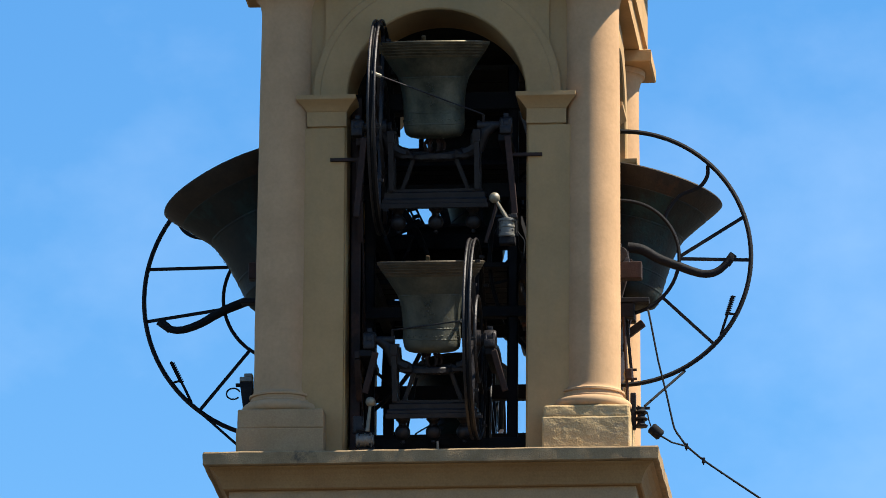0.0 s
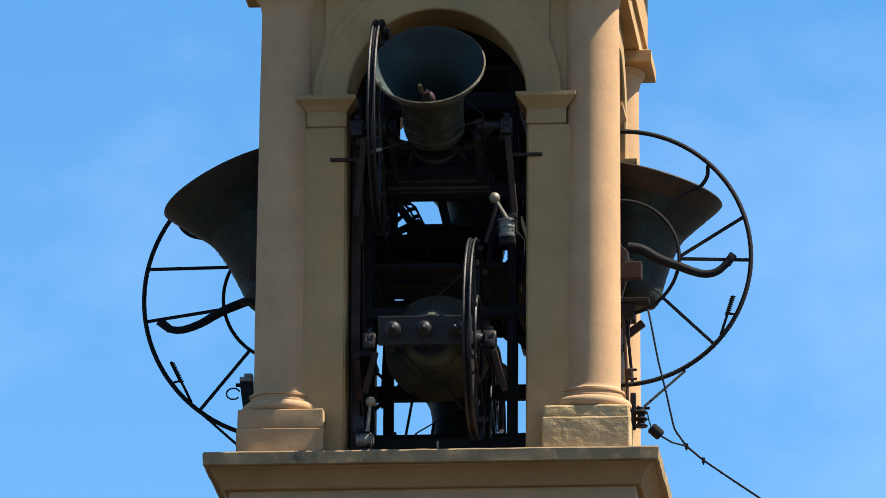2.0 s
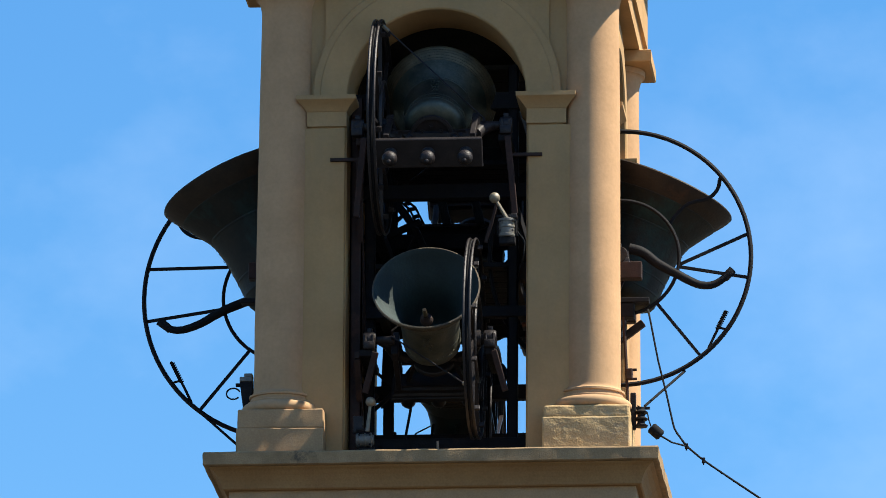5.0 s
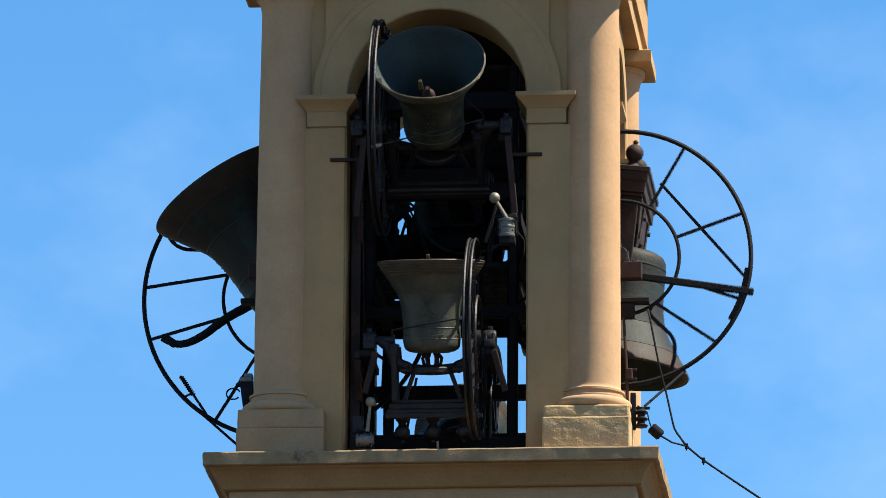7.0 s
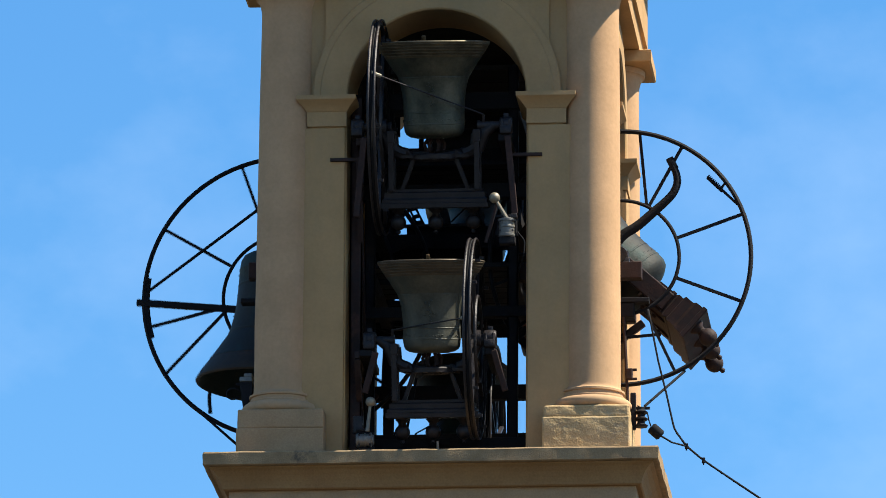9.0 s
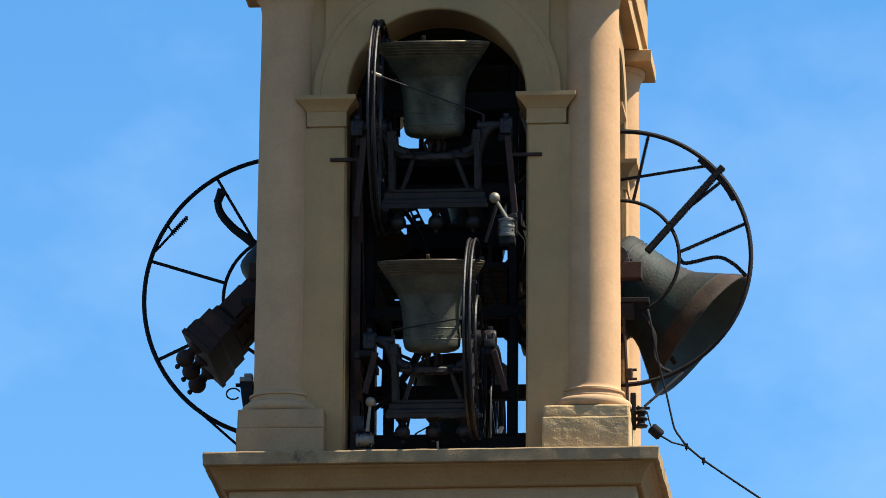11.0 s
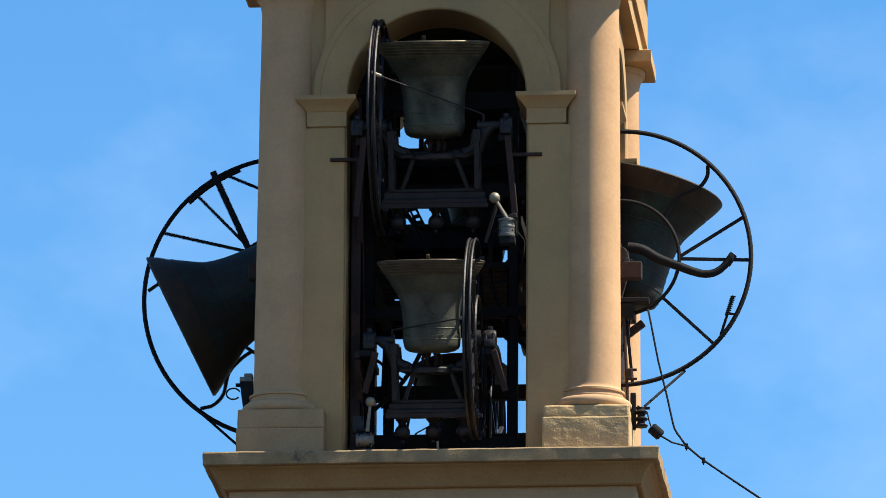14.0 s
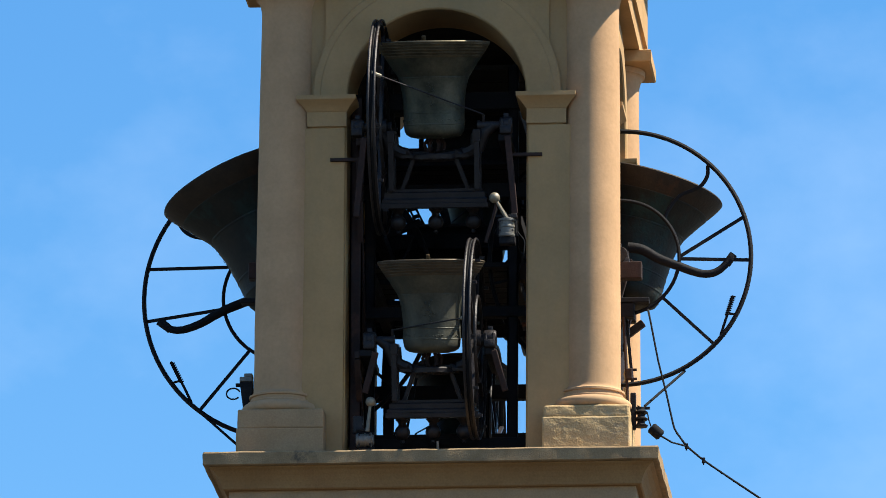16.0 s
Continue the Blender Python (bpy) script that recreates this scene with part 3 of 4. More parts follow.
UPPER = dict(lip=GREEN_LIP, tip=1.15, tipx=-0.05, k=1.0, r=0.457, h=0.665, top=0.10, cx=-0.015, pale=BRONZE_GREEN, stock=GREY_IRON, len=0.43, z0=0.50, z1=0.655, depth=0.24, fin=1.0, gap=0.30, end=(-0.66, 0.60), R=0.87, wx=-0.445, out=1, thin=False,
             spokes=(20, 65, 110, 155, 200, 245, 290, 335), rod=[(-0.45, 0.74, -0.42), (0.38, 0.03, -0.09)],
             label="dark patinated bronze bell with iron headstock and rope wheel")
LOWER = dict(lip=PALE_LIP, tip=1.15, tipx=0.0, k=0.95, r=0.430, h=0.615, top=0.11, cx=-0.025, pale=BRONZE_PALE, stock=GREY_IRON, len=0.37, z0=0.48, z1=0.625, depth=0.23, fin=1.0, gap=0.245, end=(-0.52, 0.46), R=0.808, wx=0.315, out=1, thin=False,
             spokes=(10, 55, 100, 145, 190, 235, 280, 325), rod=[(0.315, 0.64, -0.15), (-0.34, 0.03, -0.08)],
             label="pale weathered bronze bell with iron headstock and rope wheel")
RIGHT = dict(lip=BRONZE_LIP, tip=1.05, tipx=0.0, k=1.35, r=0.605, h=0.785, top=0.22, cx=0.0, pale=None, stock=BROWN_IRON, len=0.56, z0=0.56, z1=0.80, depth=0.30, fin=1.2, gap=0.44, end=(-0.76, 0.76), R=1.068, wx=-0.65, out=-1, thin=True,
             spokes=((-14.5, -33), (-13, -13), (29.5, 29), (69.5, 69.5), (113.5, 113.5), (154, 154), (196, 194), (227, 216.5)), chords=((183.5, 111),), arm=189.5, sarm=-14, sreach=1.0, bend=((0.10, -55), (0.15, -30), (0.20, -15), (0.28, 0), (0.38, 6), (0.46, 8.5), (0.55, 10.5), (0.64, 11), (0.72, 9), (0.78, 5), (0.83, 0)), hook=-62.5, spring=24,
             label="large dark bronze bell with rusty headstock and open iron wheel")
LEFT = dict(RIGHT, h=0.900, top=0.20, r=0.628, R=1.208, z0=0.60, z1=0.925, spokes=((-55.5, -38), (-16, -16.5), (29, 27), (68.5, 68.5), (113, 113), (153.5, 153.5), (191.5, 195), (195.5, 215.5)), chords=((180, 109),), arm=184.5, sarm=-14, sreach=1.04, bend=((0.10, -45), (0.17, -24), (0.26, -8), (0.40, -1.5), (0.50, 2), (0.60, 4.8), (0.72, 5.2), (0.80, 3), (0.865, -1.5)), hook=-64, spring=22.5, label="large brown-green bronze bell with dark headstock and open iron wheel")



LX, LZ = -1.388, 1.830
upper_bell, lower_bell, right_bell, left_bell = (swinging_bell(c) for c in (UPPER, LOWER, RIGHT, LEFT))
AT = {upper_bell: (Vector((0, -0.05, B + 2.70)), 0), lower_bell: (Vector((0, -0.05, B + 0.945)), 0), right_bell: (Vector((1.424, YC, B + 1.785)), 90), left_bell: (Vector((LX, YC, B + LZ)), -90)}


def swung(ob, phi):
    """The pose of a bell swung outward by phi degrees from hanging."""
    at, rz = AT[ob]
    return Matrix.Translation(at) @ pose(0, 0, 0, 0, 0, rz) @ pose(0, 0, 0, -phi)


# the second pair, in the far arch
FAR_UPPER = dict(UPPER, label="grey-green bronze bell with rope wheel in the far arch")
FAR_LOWER = dict(LOWER, pale=BRONZE, lip=BRONZE_LIP, wx=-0.315, end=(-0.46, 0.52), rod=[(-0.315, 0.64, -0.15), (0.34, 0.03, -0.08)], label="weathered bronze bell with rope wheel low in the far arch")
far_upper, far_lower = swinging_bell(FAR_UPPER), swinging_bell(FAR_LOWER)
AT[far_upper] = (Vector((0.07, 2 * YC + 0.05, B + 2.38)), 180)
AT[far_lower] = (Vector((-0.06, 2 * YC + 0.05, B + 0.76)), 180)


# ---- bell frame of steel ----
frame_root = new("steel_trestle")
frame_root.location = (0, YC, B)
tagged(frame_root, "dark steel trestle of posts and beams carrying the bells", "trestle")


def channel(p, q, w=0.09, t=0.012):
    """A rolled U-section from p to q."""
    p, q = Vector(p), Vector(q)
    d = (q - p).length
    bm = join(box(-w / 2, w / 2, -0.03, -0.03 + t, 0, d), box(-w / 2, -w / 2 + t, -0.03, 0.03, 0, d), box(w / 2 - t, w / 2, -0.03, 0.03, 0, d))
    up = (q - p).normalized()
    s = Vector((1, 0, 0)) - up * up.x
    if s.length < 0.1:
        s = Vector((0, 1, 0))
    s.normalize()
    t2 = up.cross(s)
    return moved(bm, Matrix(((s.x, t2.x, up.x, p.x), (s.y, t2.y, up.y, p.y), (s.z, t2.z, up.z, p.z), (0, 0, 0, 1))))


for sy in (-1, 1):
    for sx in (-1, 1):
        xp = 0.70 if (sx, sy) == (1, 1) else 0.575
        part("post", channel((sx * xp, sy * 0.84, 0.0), (sx * xp, sy * 0.84, 3.35), 0.085), IRON, frame_root)
        if (sx, sy) == (-1, -1):
            part("post", channel((sx * 0.655, sy * 1.17, 0.0), (sx * 0.655, sy * 1.17, 3.0), 0.10), BROWN_IRON, frame_root)
        for z in (2.62, 0.865) if sy < 0 else (2.30, 0.68):
            x0, x1 = (0.40, 0.48) if sx > 0 and z < 1 else (0.50, 0.60)
            part("bearing_beam", box(*sorted((sx * x0, sx * x1)), *sorted((sy * 0.80, sy * 1.45)), z - 0.06, z - 0.005, 0.006), IRON, frame_root)
            if sx < 0:
                part("bearing_rail", box(*sorted((sx * 0.60, sx * 0.64)), *sorted((sy * 0.80, sy * 1.43)), z - 0.07, z - 0.010, 0.006), BROWN_IRON, frame_root)
        part("strut", bar((sx * 0.575, sy * 1.44, 2.60), (sx * 0.635, sy * 1.40, 1.96), 0.05, 0.05, 0.006), BROWN_IRON, frame_root)
        part("strut", bar((sx * 0.47, sy * 1.44, 0.84), (sx * 0.56, sy * 1.38, 0.52), 0.05, 0.05, 0.006), BROWN_IRON, frame_root)
        for z0, z1 in ((0.95, 2.45), (0.1, 0.8)):
            if sx < 0:
                part("brace", bar((sx * 0.62, sy * 1.40, z1), (sx * 0.62, sy * 0.86, z0), 0.045, 0.06), BROWN_IRON, frame_root)
    for z, t in ((0.16, 0.20), (1.30, 0.09), (2.30, 0.12), (3.05, 0.14)) if sy < 0 else ((0.60, 0.19), (1.045, 0.12), (2.32, 0.12), (3.05, 0.14)):
        part("cross_beam", box(-0.72, 0.72, sy * 0.84 - 0.05, sy * 0.84 + 0.05, z - t / 2, z + t / 2, 0.006), IRON, frame_root)
    part("tie_rod", tube([(-0.20, sy * 0.80, 0.78), (-0.32, sy * 0.80, 0.10)], 0.012, 6), IRON, frame_root)
    if sy > 0:
        part("brace", bar((0.52, sy * 0.80, 2.25), (-0.30, sy * 0.80, 1.36), 0.05, 0.03), IRON, frame_root)
# extra far beam, added as dark filler over a gap to the sky
part("cross_beam", box(-0.25, 0.62, 0.79, 0.89, 3.27, 3.52, 0.006), IRON, frame_root)
# dark filler boards added on the far side, with gaps
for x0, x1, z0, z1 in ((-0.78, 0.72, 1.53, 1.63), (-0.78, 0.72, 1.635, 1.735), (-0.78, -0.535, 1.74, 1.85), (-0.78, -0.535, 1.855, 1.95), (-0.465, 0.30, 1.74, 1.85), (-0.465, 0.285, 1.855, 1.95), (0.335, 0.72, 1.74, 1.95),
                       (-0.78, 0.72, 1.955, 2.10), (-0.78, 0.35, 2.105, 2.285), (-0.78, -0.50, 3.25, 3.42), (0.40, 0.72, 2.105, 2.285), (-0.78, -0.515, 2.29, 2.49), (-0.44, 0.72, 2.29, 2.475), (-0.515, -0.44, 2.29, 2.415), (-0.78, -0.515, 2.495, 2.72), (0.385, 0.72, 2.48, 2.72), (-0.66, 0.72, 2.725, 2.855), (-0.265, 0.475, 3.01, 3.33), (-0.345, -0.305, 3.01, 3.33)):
    part("dark_filler_board", box(x0, x1, 0.895, 0.925, z0, z1, 0.004), IRON, frame_root)
# open bay between the boards: sill, slanting struts and a pierced brace
part("sill_bar", box(-0.46, 0.20, 0.845, 0.89, 2.462, 2.487, 0.004), GREY_IRON, frame_root)
for x in (-0.165, 0.112):
    part("strut", bar((x, 0.87, 2.74), (x + 0.066, 0.87, 2.46), 0.072, 0.05, 0.005), IRON, frame_root)
part("pierced_brace", join(*[bar(p, q, 0.018, 0.02) for a, b in (((-0.505, 2.70), (-0.415, 2.62)), ((-0.415, 2.62), (-0.345, 2.475))) for p, q in (((a[0], 0.87, a[1]), (b[0], 0.87, b[1])), ((a[0] + 0.048, 0.87, a[1] + 0.012), (b[0] + 0.050, 0.87, b[1] + 0.012)))],
     *[bar((x - 0.008, 0.87, z), (x + 0.046, 0.87, z + 0.012), 0.03, 0.02) for x, z in ((-0.46, 2.66), (-0.415, 2.615), (-0.385, 2.55), (-0.355, 2.50))], bar((-0.53, 0.86, 2.51), (-0.41, 0.86, 2.62), 0.03, 0.02)), IRON, frame_root)
# another far beam added as dark filler
part("cross_beam", box(-0.42, 0.70, 0.79, 0.89, 2.86, 3.0, 0.006), IRON, frame_root)
for sx in (-1, 1):
    for z, t in ((0.15, 0.14), (1.60, 0.10), (2.15, 0.10), (3.05, 0.14)):
        part("side_beam", box(*sorted((sx * 0.53, sx * 0.62)), -0.79, 0.79, z - t / 2, z + t / 2, 0.006), IRON, frame_root)
    zb = 1.785 if sx > 0 else LZ
    xb = 1.424 if sx > 0 else -LX
    for y in (-0.715, 0.715):
        part("bracket_beam", box(*sorted((sx * 0.62, sx * (xb + (0.18 if y < 0 else 0.04)))), y - 0.05, y + 0.05, zb - 0.20, zb - 0.06, 0.008), BROWN_IRON, frame_root)
        if y > 0:
            part("bracket_strut", bar((sx * (xb + 0.10), y, zb - 0.20), (sx * 0.66, y, zb - 0.85), 0.06, 0.06, 0.006), BROWN_IRON, frame_root)
        if y < 0:
            part("bracket_plate", join(box(*sorted((sx * (xb - 0.10), sx * (xb + 0.24))), y - 0.06, y + 0.06, zb - 0.40, zb - 0.36, 0.006), box(*sorted((sx * (xb - 0.08), sx * (xb + 0.12))), y - 0.05, y + 0.05, zb - 0.52, zb - 0.40, 0.01)), IRON, frame_root)


# decks added to close the view, near black so the inside stays dark
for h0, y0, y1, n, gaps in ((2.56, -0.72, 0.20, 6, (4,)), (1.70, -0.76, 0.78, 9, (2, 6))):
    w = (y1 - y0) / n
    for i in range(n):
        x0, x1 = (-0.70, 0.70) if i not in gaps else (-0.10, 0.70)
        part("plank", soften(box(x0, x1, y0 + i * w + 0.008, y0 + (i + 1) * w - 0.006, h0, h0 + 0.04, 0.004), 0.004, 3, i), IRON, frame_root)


# pieces added for the sunlit bell ironwork beside the right post
for x, y, z, w, h in ((0.60, 0.20, 1.755, 0.05, 0.15), (0.655, 0.26, 1.78, 0.03, 0.20), (0.61, 0.30, 1.36, 0.045, 0.20), (0.65, 0.22, 1.33, 0.025, 0.16)):
    part("sunlit_iron_piece", join(stacked([(x - w * a, x + w * a, y - 0.02, y + 0.02, z + h * b) for a, b in ((0.2, -0.5), (0.45, -0.38), (0.5, 0.1), (0.35, 0.5))]), moved(lathe([(0.002, 0), (0.014, 0), (0.014, 0.02), (0.002, 0.02)], 8), pose(x, y - 0.018, z + h * 0.2, 90))), SUNLIT_IRON, frame_root)
part("lever_beam", box(0.545, 0.70, 0.16, 0.24, 1.52, 1.60, 0.006), BROWN_IRON, frame_root)
part("bracket_shelf", box(0.565, 0.70, 0.18, 0.26, 1.455, 1.475, 0.004), SUNLIT_IRON, frame_root)


def bearing():
    return join(box(-0.045, 0.045, -0.08, 0.08, -0.085, -0.02, 0.008), moved(lathe([(0.002, -0.05), (0.062, -0.05), (0.07, -0.03), (0.07, 0.03), (0.062, 0.05), (0.002, 0.05)], 20), pose(0, 0, 0, 0, 90)),
                box(-0.02, 0.02, -0.015, 0.015, 0.06, 0.10, 0.004), *[moved(lathe([(0.002, 0), (0.014, 0), (0.014, 0.05), (0.002, 0.05)], 8), pose(x, y, -0.02)) for x in (-0.03, 0.03) for y in (-0.06, 0.06)])


bear = mesh_of("bearing", bearing(), GREY_IRON, True)
for x, y, z, rz in ((-0.63, -1.40, 2.70, 0), (0.56, -1.40, 2.70, 0), (-0.52, -1.40, 0.945, 0), (0.44, -1.40, 0.945, 0), (1.424, -0.715, 1.785, 90), (1.424, 0.715, 1.785, 90), (LX, -0.715, LZ, 90), (LX, 0.715, LZ, 90),
                  (0.68, 1.40, 2.38, 0), (-0.53, 1.40, 2.38, 0), (0.40, 1.40, 0.76, 0), (-0.58, 1.40, 0.76, 0)):
    o = new("bearing", bear)
    o.parent, o.matrix_basis = frame_root, pose(x, y, z, 0, 0, rz)
for sx, z in ((-1, 2.437), (1, 2.455)):
    tagged(part("tie_bar", box(*sorted((sx * 0.60, sx * 0.85)), -0.058, -0.030, B + z - 0.012, B + z + 0.016, 0.004), BROWN_IRON), "dark iron tie bar across the pilaster", "tie bar")


# ---- striking gear, cables, boxes ----
def gearmotor(x, y, z, bx, bz, small):
    root = new("gear_motor")
    root.location = (x, y, z)
    tagged(root, "grey aluminium bell motor housing with a ball-ended lever", "motor")
    s = 0.85 if small else 1.0
    drum = [(0.002, -0.085), (0.060, -0.085), (0.066, -0.078), (0.066, -0.062), (0.060, -0.058), (0.060, -0.012), (0.065, -0.008), (0.065, 0.004), (0.060, 0.008), (0.060, 0.040), (0.070, 0.044), (0.070, 0.060), (0.052, 0.066), (0.048, 0.080), (0.002, 0.084)]
    turn = pose(0, 0, 0, 0, 90) if small else pose(0, 0, 0, 6)
    part("housing", moved(lathe([(a * s, b * s) for a, b in drum], 28), turn), ALU, root, smooth=True)
    part("flange", join(box(-0.080 * s, 0.080 * s, 0.0, 0.06, -0.075, 0.065, 0.006), box(-0.085 * s, 0.03 * s, -0.055, -0.03, 0.062, 0.085, 0.005)), IRON, root)
    part("mounting_foot", join(box(-0.06 * s, 0.07 * s, -0.04, 0.05, -0.15 * s, -0.088 * s, 0.008), box(0.02 * s, 0.055 * s, -0.02, 0.02, -0.15 * s, -0.148 * s + 0.01, 0.002)), IRON, root)
    part("terminal_box", box(*((-0.10, -0.02, 0.0, 0.05, 0.06, 0.20) if small else (0.03, 0.085, -0.05, 0.02, 0.055, 0.095)), 0.008), GREY_IRON, root)
    for bxo, bzo in ((-0.05, -0.05), (0.05, -0.05), (-0.05, 0.03), (0.05, 0.03)):
        part("bolt", moved(lathe([(0.002, 0), (0.009, 0), (0.009, 0.010), (0.002, 0.010)], 6), pose(bxo * s, -0.064 * s, bzo, 90)), GREY_IRON, root)
    part("lever", tube([(0.02 if small else 0.0, -0.05, 0.06), (bx, -0.05, bz)], [0.017, 0.011], 8), PALE, root, smooth=True)
    if not small:
        part("trip_lever", join(bar((bx + 0.02, -0.03, bz - 0.02), (bx - 0.02, -0.02, 0.05), 0.022, 0.016, 0.003), bar((bx - 0.02, -0.02, 0.05), (bx - 0.075, 0.0, -0.13), 0.028, 0.016, 0.003)), BROWN_IRON, root)
    ball = bmesh.new()
    bmesh.ops.create_uvsphere(ball, u_segments=20, v_segments=14, radius=0.044 if not small else 0.040)
    part("ball_weight", ball, PALE, root, smooth=True, m=pose(bx, -0.05, bz))
    return root


gearmotor(0.575, -0.12, B + 1.845, -0.095, 0.225, False)
gearmotor(-0.545, -0.12, B + 0.115, 0.045, 0.300, True)
for pts, lab in (([(0.66, -0.12, B + 1.80), (0.72, -0.13, B + 1.72), (0.71, -0.13, B + 1.60), (0.65, 0.1, B + 1.52)], "thin black cable looping from the motor"),
                 ([(1.660, 0.50, B + 1.300), (1.687, 0.30, B + 1.186), (1.754, 0.30, B + 0.823), (1.822, 0.30, B + 0.545), (1.880, 0.30, B + 0.267), (1.978, 0.30, B + 0.127), (2.113, 0.30, B + 0.009), (2.359, 0.30, B - 0.165), (2.560, 0.30, B - 0.305), (2.800, 0.30, B - 0.470)], "thin black supply cable hanging beside the tower"),
                 ([(1.60, 0.12, B + 0.42), (1.68, 0.11, B + 0.36), (1.69, 0.10, B + 0.30), (1.706, 0.12, B + 0.25)], "short black jumper wire at the insulator")):
    fine = []
    for p, q in zip(pts, pts[1:]):
        fine += [Vector(p).lerp(Vector(q), i / 5) for i in range(5)]
    fine.append(Vector(pts[-1]))
    sm = fine[:1] + [(a + b * 2 + c) / 4 for a, b, c in zip(fine, fine[1:], fine[2:])] + fine[-1:]
    tagged(part("cable", tube(sm, 0.009 if "supply" in lab else 0.006, 6), CABLE, smooth=True), lab, "cable")


def insulator():
    root = new("insulator")
    tagged(root, "black cable insulator fixed at the corner of the tower", "insulator")
    part("bracket", join(box(1.545, 1.59, 0.08, 0.13, B + 0.22, B + 0.52, 0.008), box(1.56, 1.70, 0.09, 0.12, B + 0.385, B + 0.405, 0.004)), IRON, root)
    part("spool", join(*[moved(lathe([(0.002, 0), (0.05, 0), (0.055, 0.012), (0.03, 0.03), (0.03, 0.05), (0.002, 0.05)], 16), pose(1.63, 0.1, B + 0.24 + 0.055 * i)) for i in range(3)]), IRON, root, smooth=True)
    a, b = Vector((1.705, 0.12, B + 0.245)), Vector((1.785, 0.14, B + 0.175))
    m = (b - a).to_track_quat("Z", "Y").to_matrix().to_4x4()
    part("strain_insulator", moved(lathe([(0.002, 0), (0.03, 0), (0.046, 0.012), (0.046, 0.10), (0.03, 0.112), (0.002, 0.112)], 18), Matrix.Translation(a) @ m), CABLE, root, smooth=True)
    part("tail_wire", tube([b, (1.87, 0.2, B + 0.135), (1.978, 0.30, B + 0.127)], 0.008, 6), CABLE, root)
    for p in ((1.978, 0.30, B + 0.127), (2.113, 0.30, B + 0.009)):
        part("clamp", join(moved(box(-0.013, 0.013, -0.013, 0.013, -0.022, 0.022, 0.004), Matrix.Translation(p)), moved(lathe([(0.002, 0), (0.006, 0), (0.006, 0.03), (0.002, 0.03)], 8), pose(p[0], p[1], p[2] - 0.035))), IRON, root)


insulator()
conduit = new("conduit")
tagged(conduit, "thin dark conduit with a clamp on the tower's flank", "conduit")
part("pipe", tube([(1.458, 0.60, B + 1.28), (1.478, 0.60, B + 0.9), (1.494, 0.60, B + 0.50), (1.50, 0.60, B + 0.02)], 0.012, 8), BROWN_IRON, conduit, smooth=True)
part("clamp", join(box(1.48, 1.53, 0.57, 0.63, B + 0.75, B + 0.84, 0.008), box(1.52, 1.565, 0.585, 0.60, B + 0.745, B + 0.765, 0.003), box(1.52, 1.565, 0.585, 0.60, B + 0.82, B + 0.84, 0.003)), BROWN_IRON, conduit)
tagged(part("iron_pin", tube([(0.025, -0.05, B - 0.002), (0.025, -0.05, B + 0.115)], [0.011, 0.009], 8), PALE, smooth=True), "short pale iron pin standing on the ledge", "pin")
box_root = new("junction_box")
tagged(box_root, "small grey electrical junction box with a looped wire on the tower", "junction box")
part("case", moved(stacked([(-0.022, 0.05, -0.06, 0.06, 0), (-0.05, 0.05, -0.06, 0.06, 0.21)]), Matrix.Translation((-1.525, 0.16, B + 0.45))), IRON, box_root, "dark case")
part("lid", join(box(-1.575, -1.475, 0.09, 0.23, B + 0.662, B + 0.70, 0.006), box(-1.54, -1.475, 0.10, 0.22, B + 0.70, B + 0.73, 0.006)), ALU, box_root, "pale metal lid")
part("gland", moved(lathe([(0.002, 0), (0.016, 0), (0.016, 0.06), (0.002, 0.06)], 10), pose(-1.55, 0.15, B + 0.645, 0, -90)), CABLE, box_root)
part("wire_loop", tube([(-1.58 - 0.05 + 0.055 * math.cos(radians(a)), 0.15, B + 0.575 + 0.045 * math.sin(radians(a))) for a in range(20, 330, 15)], 0.007, 6), CABLE, box_root, smooth=True)
for p, q, lab in (((1.942, 0.70, B + 0.839), (1.649, 0.25, B + 0.447), "dark bell rope running from the wheel to the wall"), ((-2.117, 2.0, B + 0.884), (-1.45, 1.85, B + 0.26), "dark bell rope running down from the wheel")):
    tagged(part("bell_rope", tube([p, q], 0.011, 6), CABLE), lab, "rope")


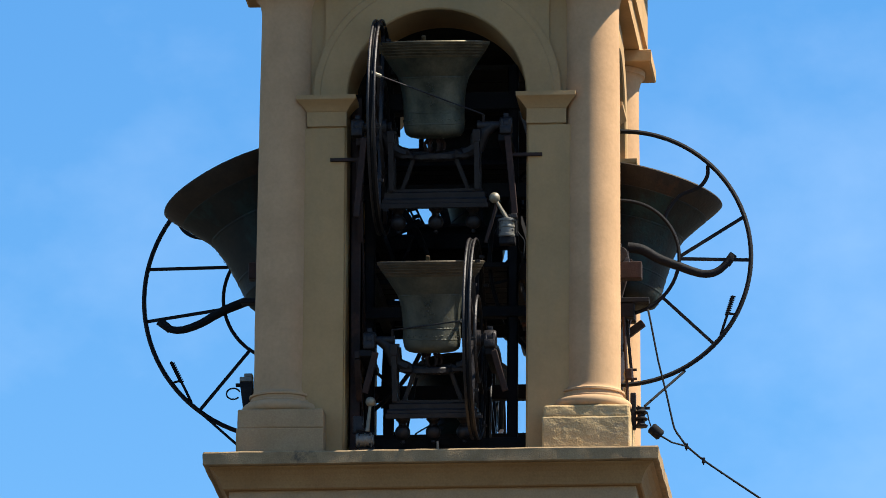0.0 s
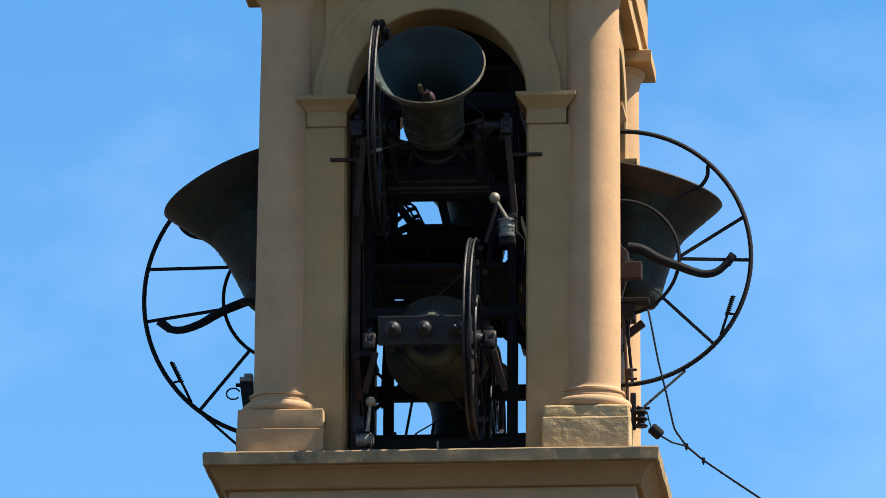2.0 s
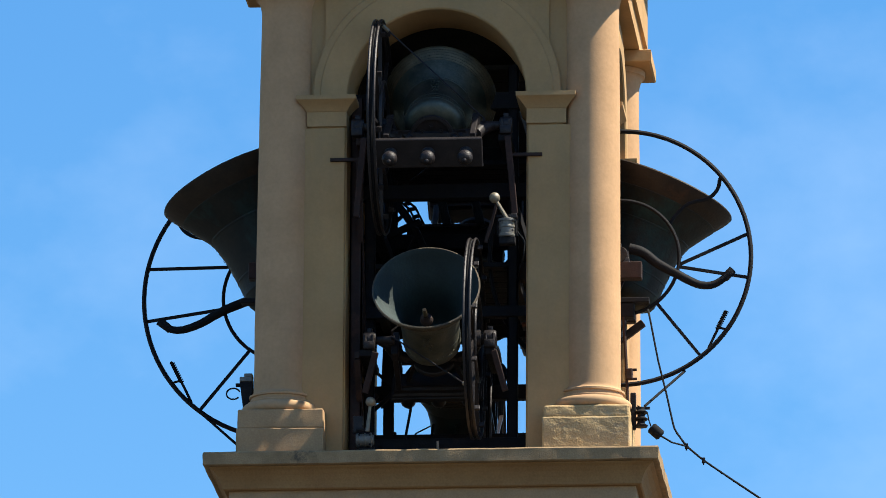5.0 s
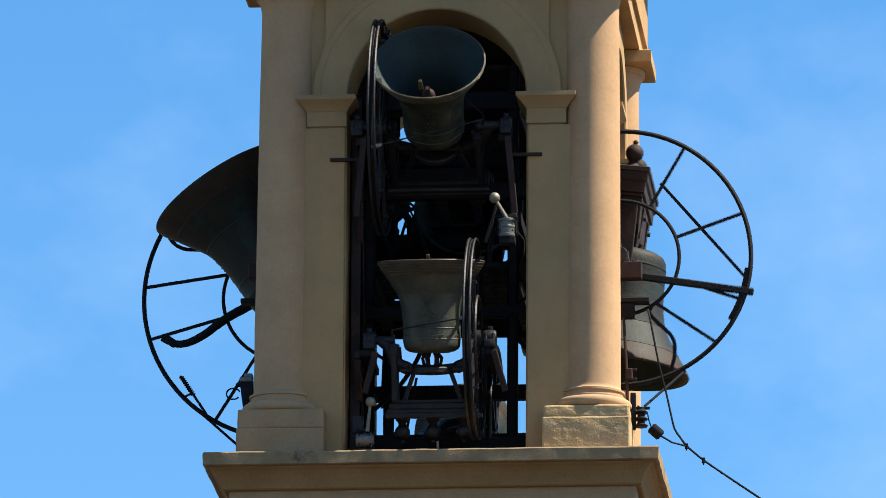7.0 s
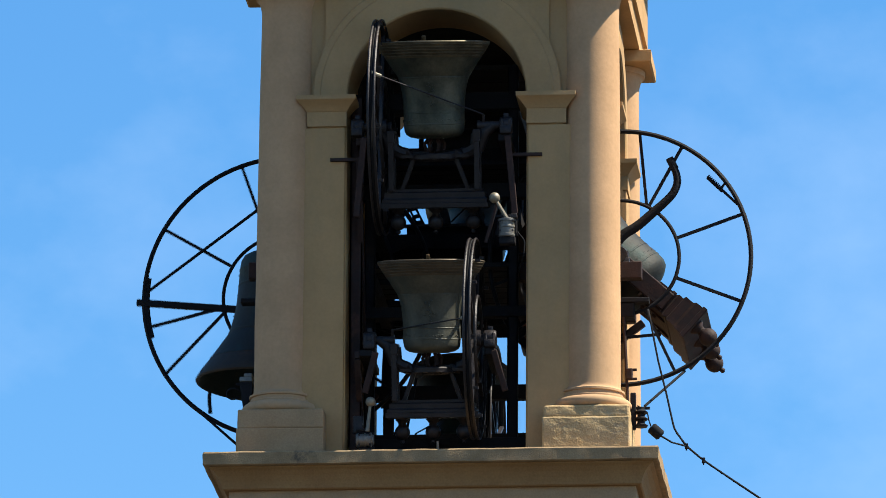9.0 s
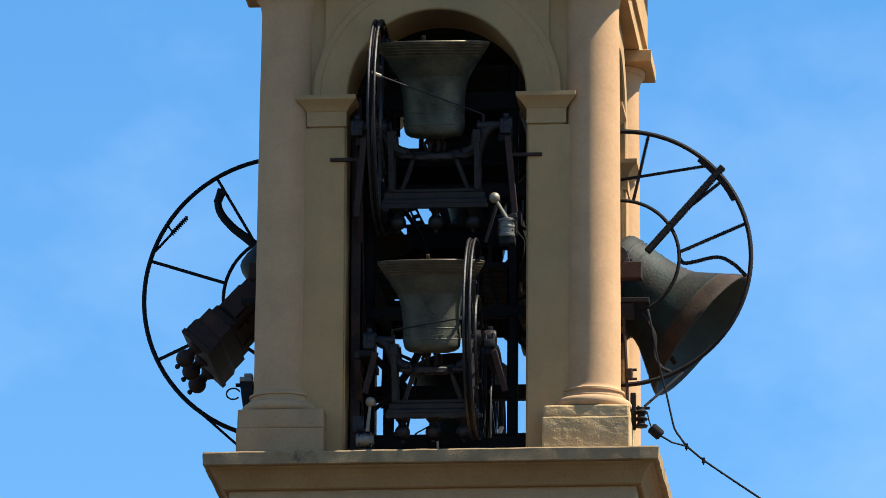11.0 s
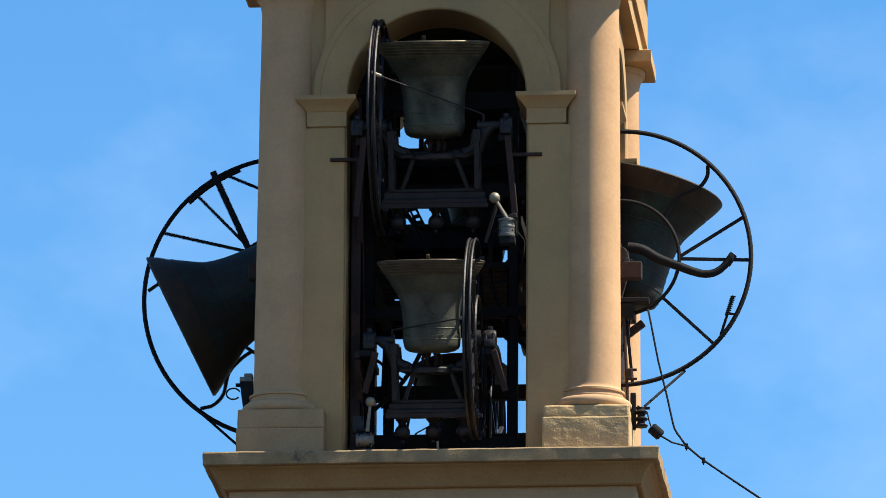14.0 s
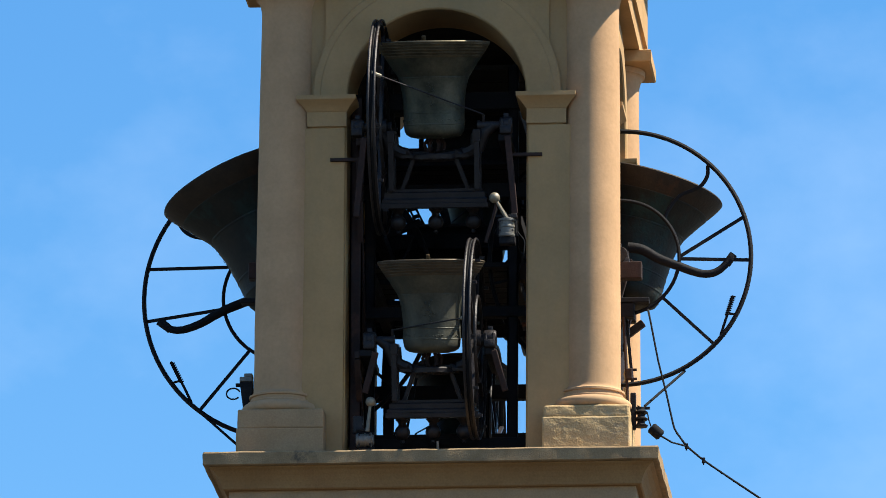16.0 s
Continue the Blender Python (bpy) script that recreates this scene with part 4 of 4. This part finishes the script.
# ---- movements ----
def motions():
    def swing(ob, rows):
        walk(ob, [(t, swung(ob, phi)) for t, phi in rows])

    low_rows = [(0, 166), (0.2, 158), (0.4, 145), (0.6, 125), (0.8, 102), (1.0, 76), (1.2, 42), (1.4, 1), (1.5, -16), (1.6, -32), (1.8, -69), (2.0, -97), (2.2, -118), (2.4, -131), (2.7, -142), (3.0, -138),
                       (3.2, -132), (3.5, -109), (3.7, -91), (4.0, -45), (4.2, -8), (4.45, 42), (4.65, 76), (4.85, 102), (5.05, 125), (5.25, 145), (5.45, 158), (5.7, 166), (6.0, 168), (16, 168)]
    high_rows = [(0, 166), (1.2, 166), (1.4, 158), (1.6, 149), (1.8, 137), (2.0, 122), (2.2, 103), (2.4, 84), (2.6, 55), (2.8, 27), (3.0, -9), (3.2, -38), (3.4, -70), (3.6, -93), (3.8, -112), (4.0, -126), (4.2, -131),
                       (4.5, -135), (4.78, -131), (4.98, -126), (5.18, -112), (5.38, -93), (5.58, -70), (5.78, -38), (5.98, -9), (6.18, 27), (6.38, 55), (6.6, 83), (6.78, 103), (6.98, 122), (7.18, 137), (7.38, 149), (7.6, 159), (7.8, 165), (8.0, 166), (16, 166)]
    # the far pair rings the same stroke a little later
    swing(lower_bell, low_rows)
    swing(upper_bell, high_rows)
    swing(far_lower, [(0, 166)] + [(t + 2.1, phi) for t, phi in low_rows if t < 13] + [(16.0, 168)])
    swing(far_upper, [(0, 166)] + [(t + 1.8, phi) for t, phi in high_rows if t < 14] + [(16.0, 166)])
    swing(right_bell, [(0, 165), (4.5, 165), (4.8, 162), (5.1, 154), (5.4, 143), (5.7, 128), (6.0, 110), (6.3, 88.5), (6.5, 63), (6.7, 35.5), (6.9, 7.5), (7.1, -20), (7.3, -47.5), (7.5, -72), (7.7, -91), (7.9, -107), (8.1, -118), (8.4, -128),
                       (8.75, -135), (9.1, -129), (9.3, -122), (9.6, -107), (9.8, -91), (10.0, -70), (10.2, -47.5), (10.4, -20), (10.6, 7), (10.8, 33), (11.05, 57), (11.3, 79.5), (11.5, 97), (11.6, 106), (11.8, 125), (12.0, 140), (12.2, 152.5), (12.4, 162.5), (12.55, 165), (16, 165)])
    swing(left_bell, [(0, 154.5), (6.6, 154.5), (7.0, 147), (7.4, 134), (7.7, 119), (8.0, 101), (8.3, 78), (8.6, 54), (8.9, 16), (9.0, 3.5), (9.2, -17.5), (9.4, -43), (9.6, -64), (9.9, -90), (10.3, -118), (10.7, -131), (11.1, -137.5), (11.3, -136), (11.5, -132.5), (11.7, -128.5),
                      (12.1, -118), (12.5, -90), (12.8, -60), (13.0, -46), (13.1, -34.4), (13.4, 0.4), (13.7, 36), (14.0, 64.0), (14.2, 82), (14.4, 101), (14.6, 116), (14.8, 128), (15.0, 138), (15.2, 146), (15.4, 151), (15.6, 153.5), (16, 154.5)])


motions()
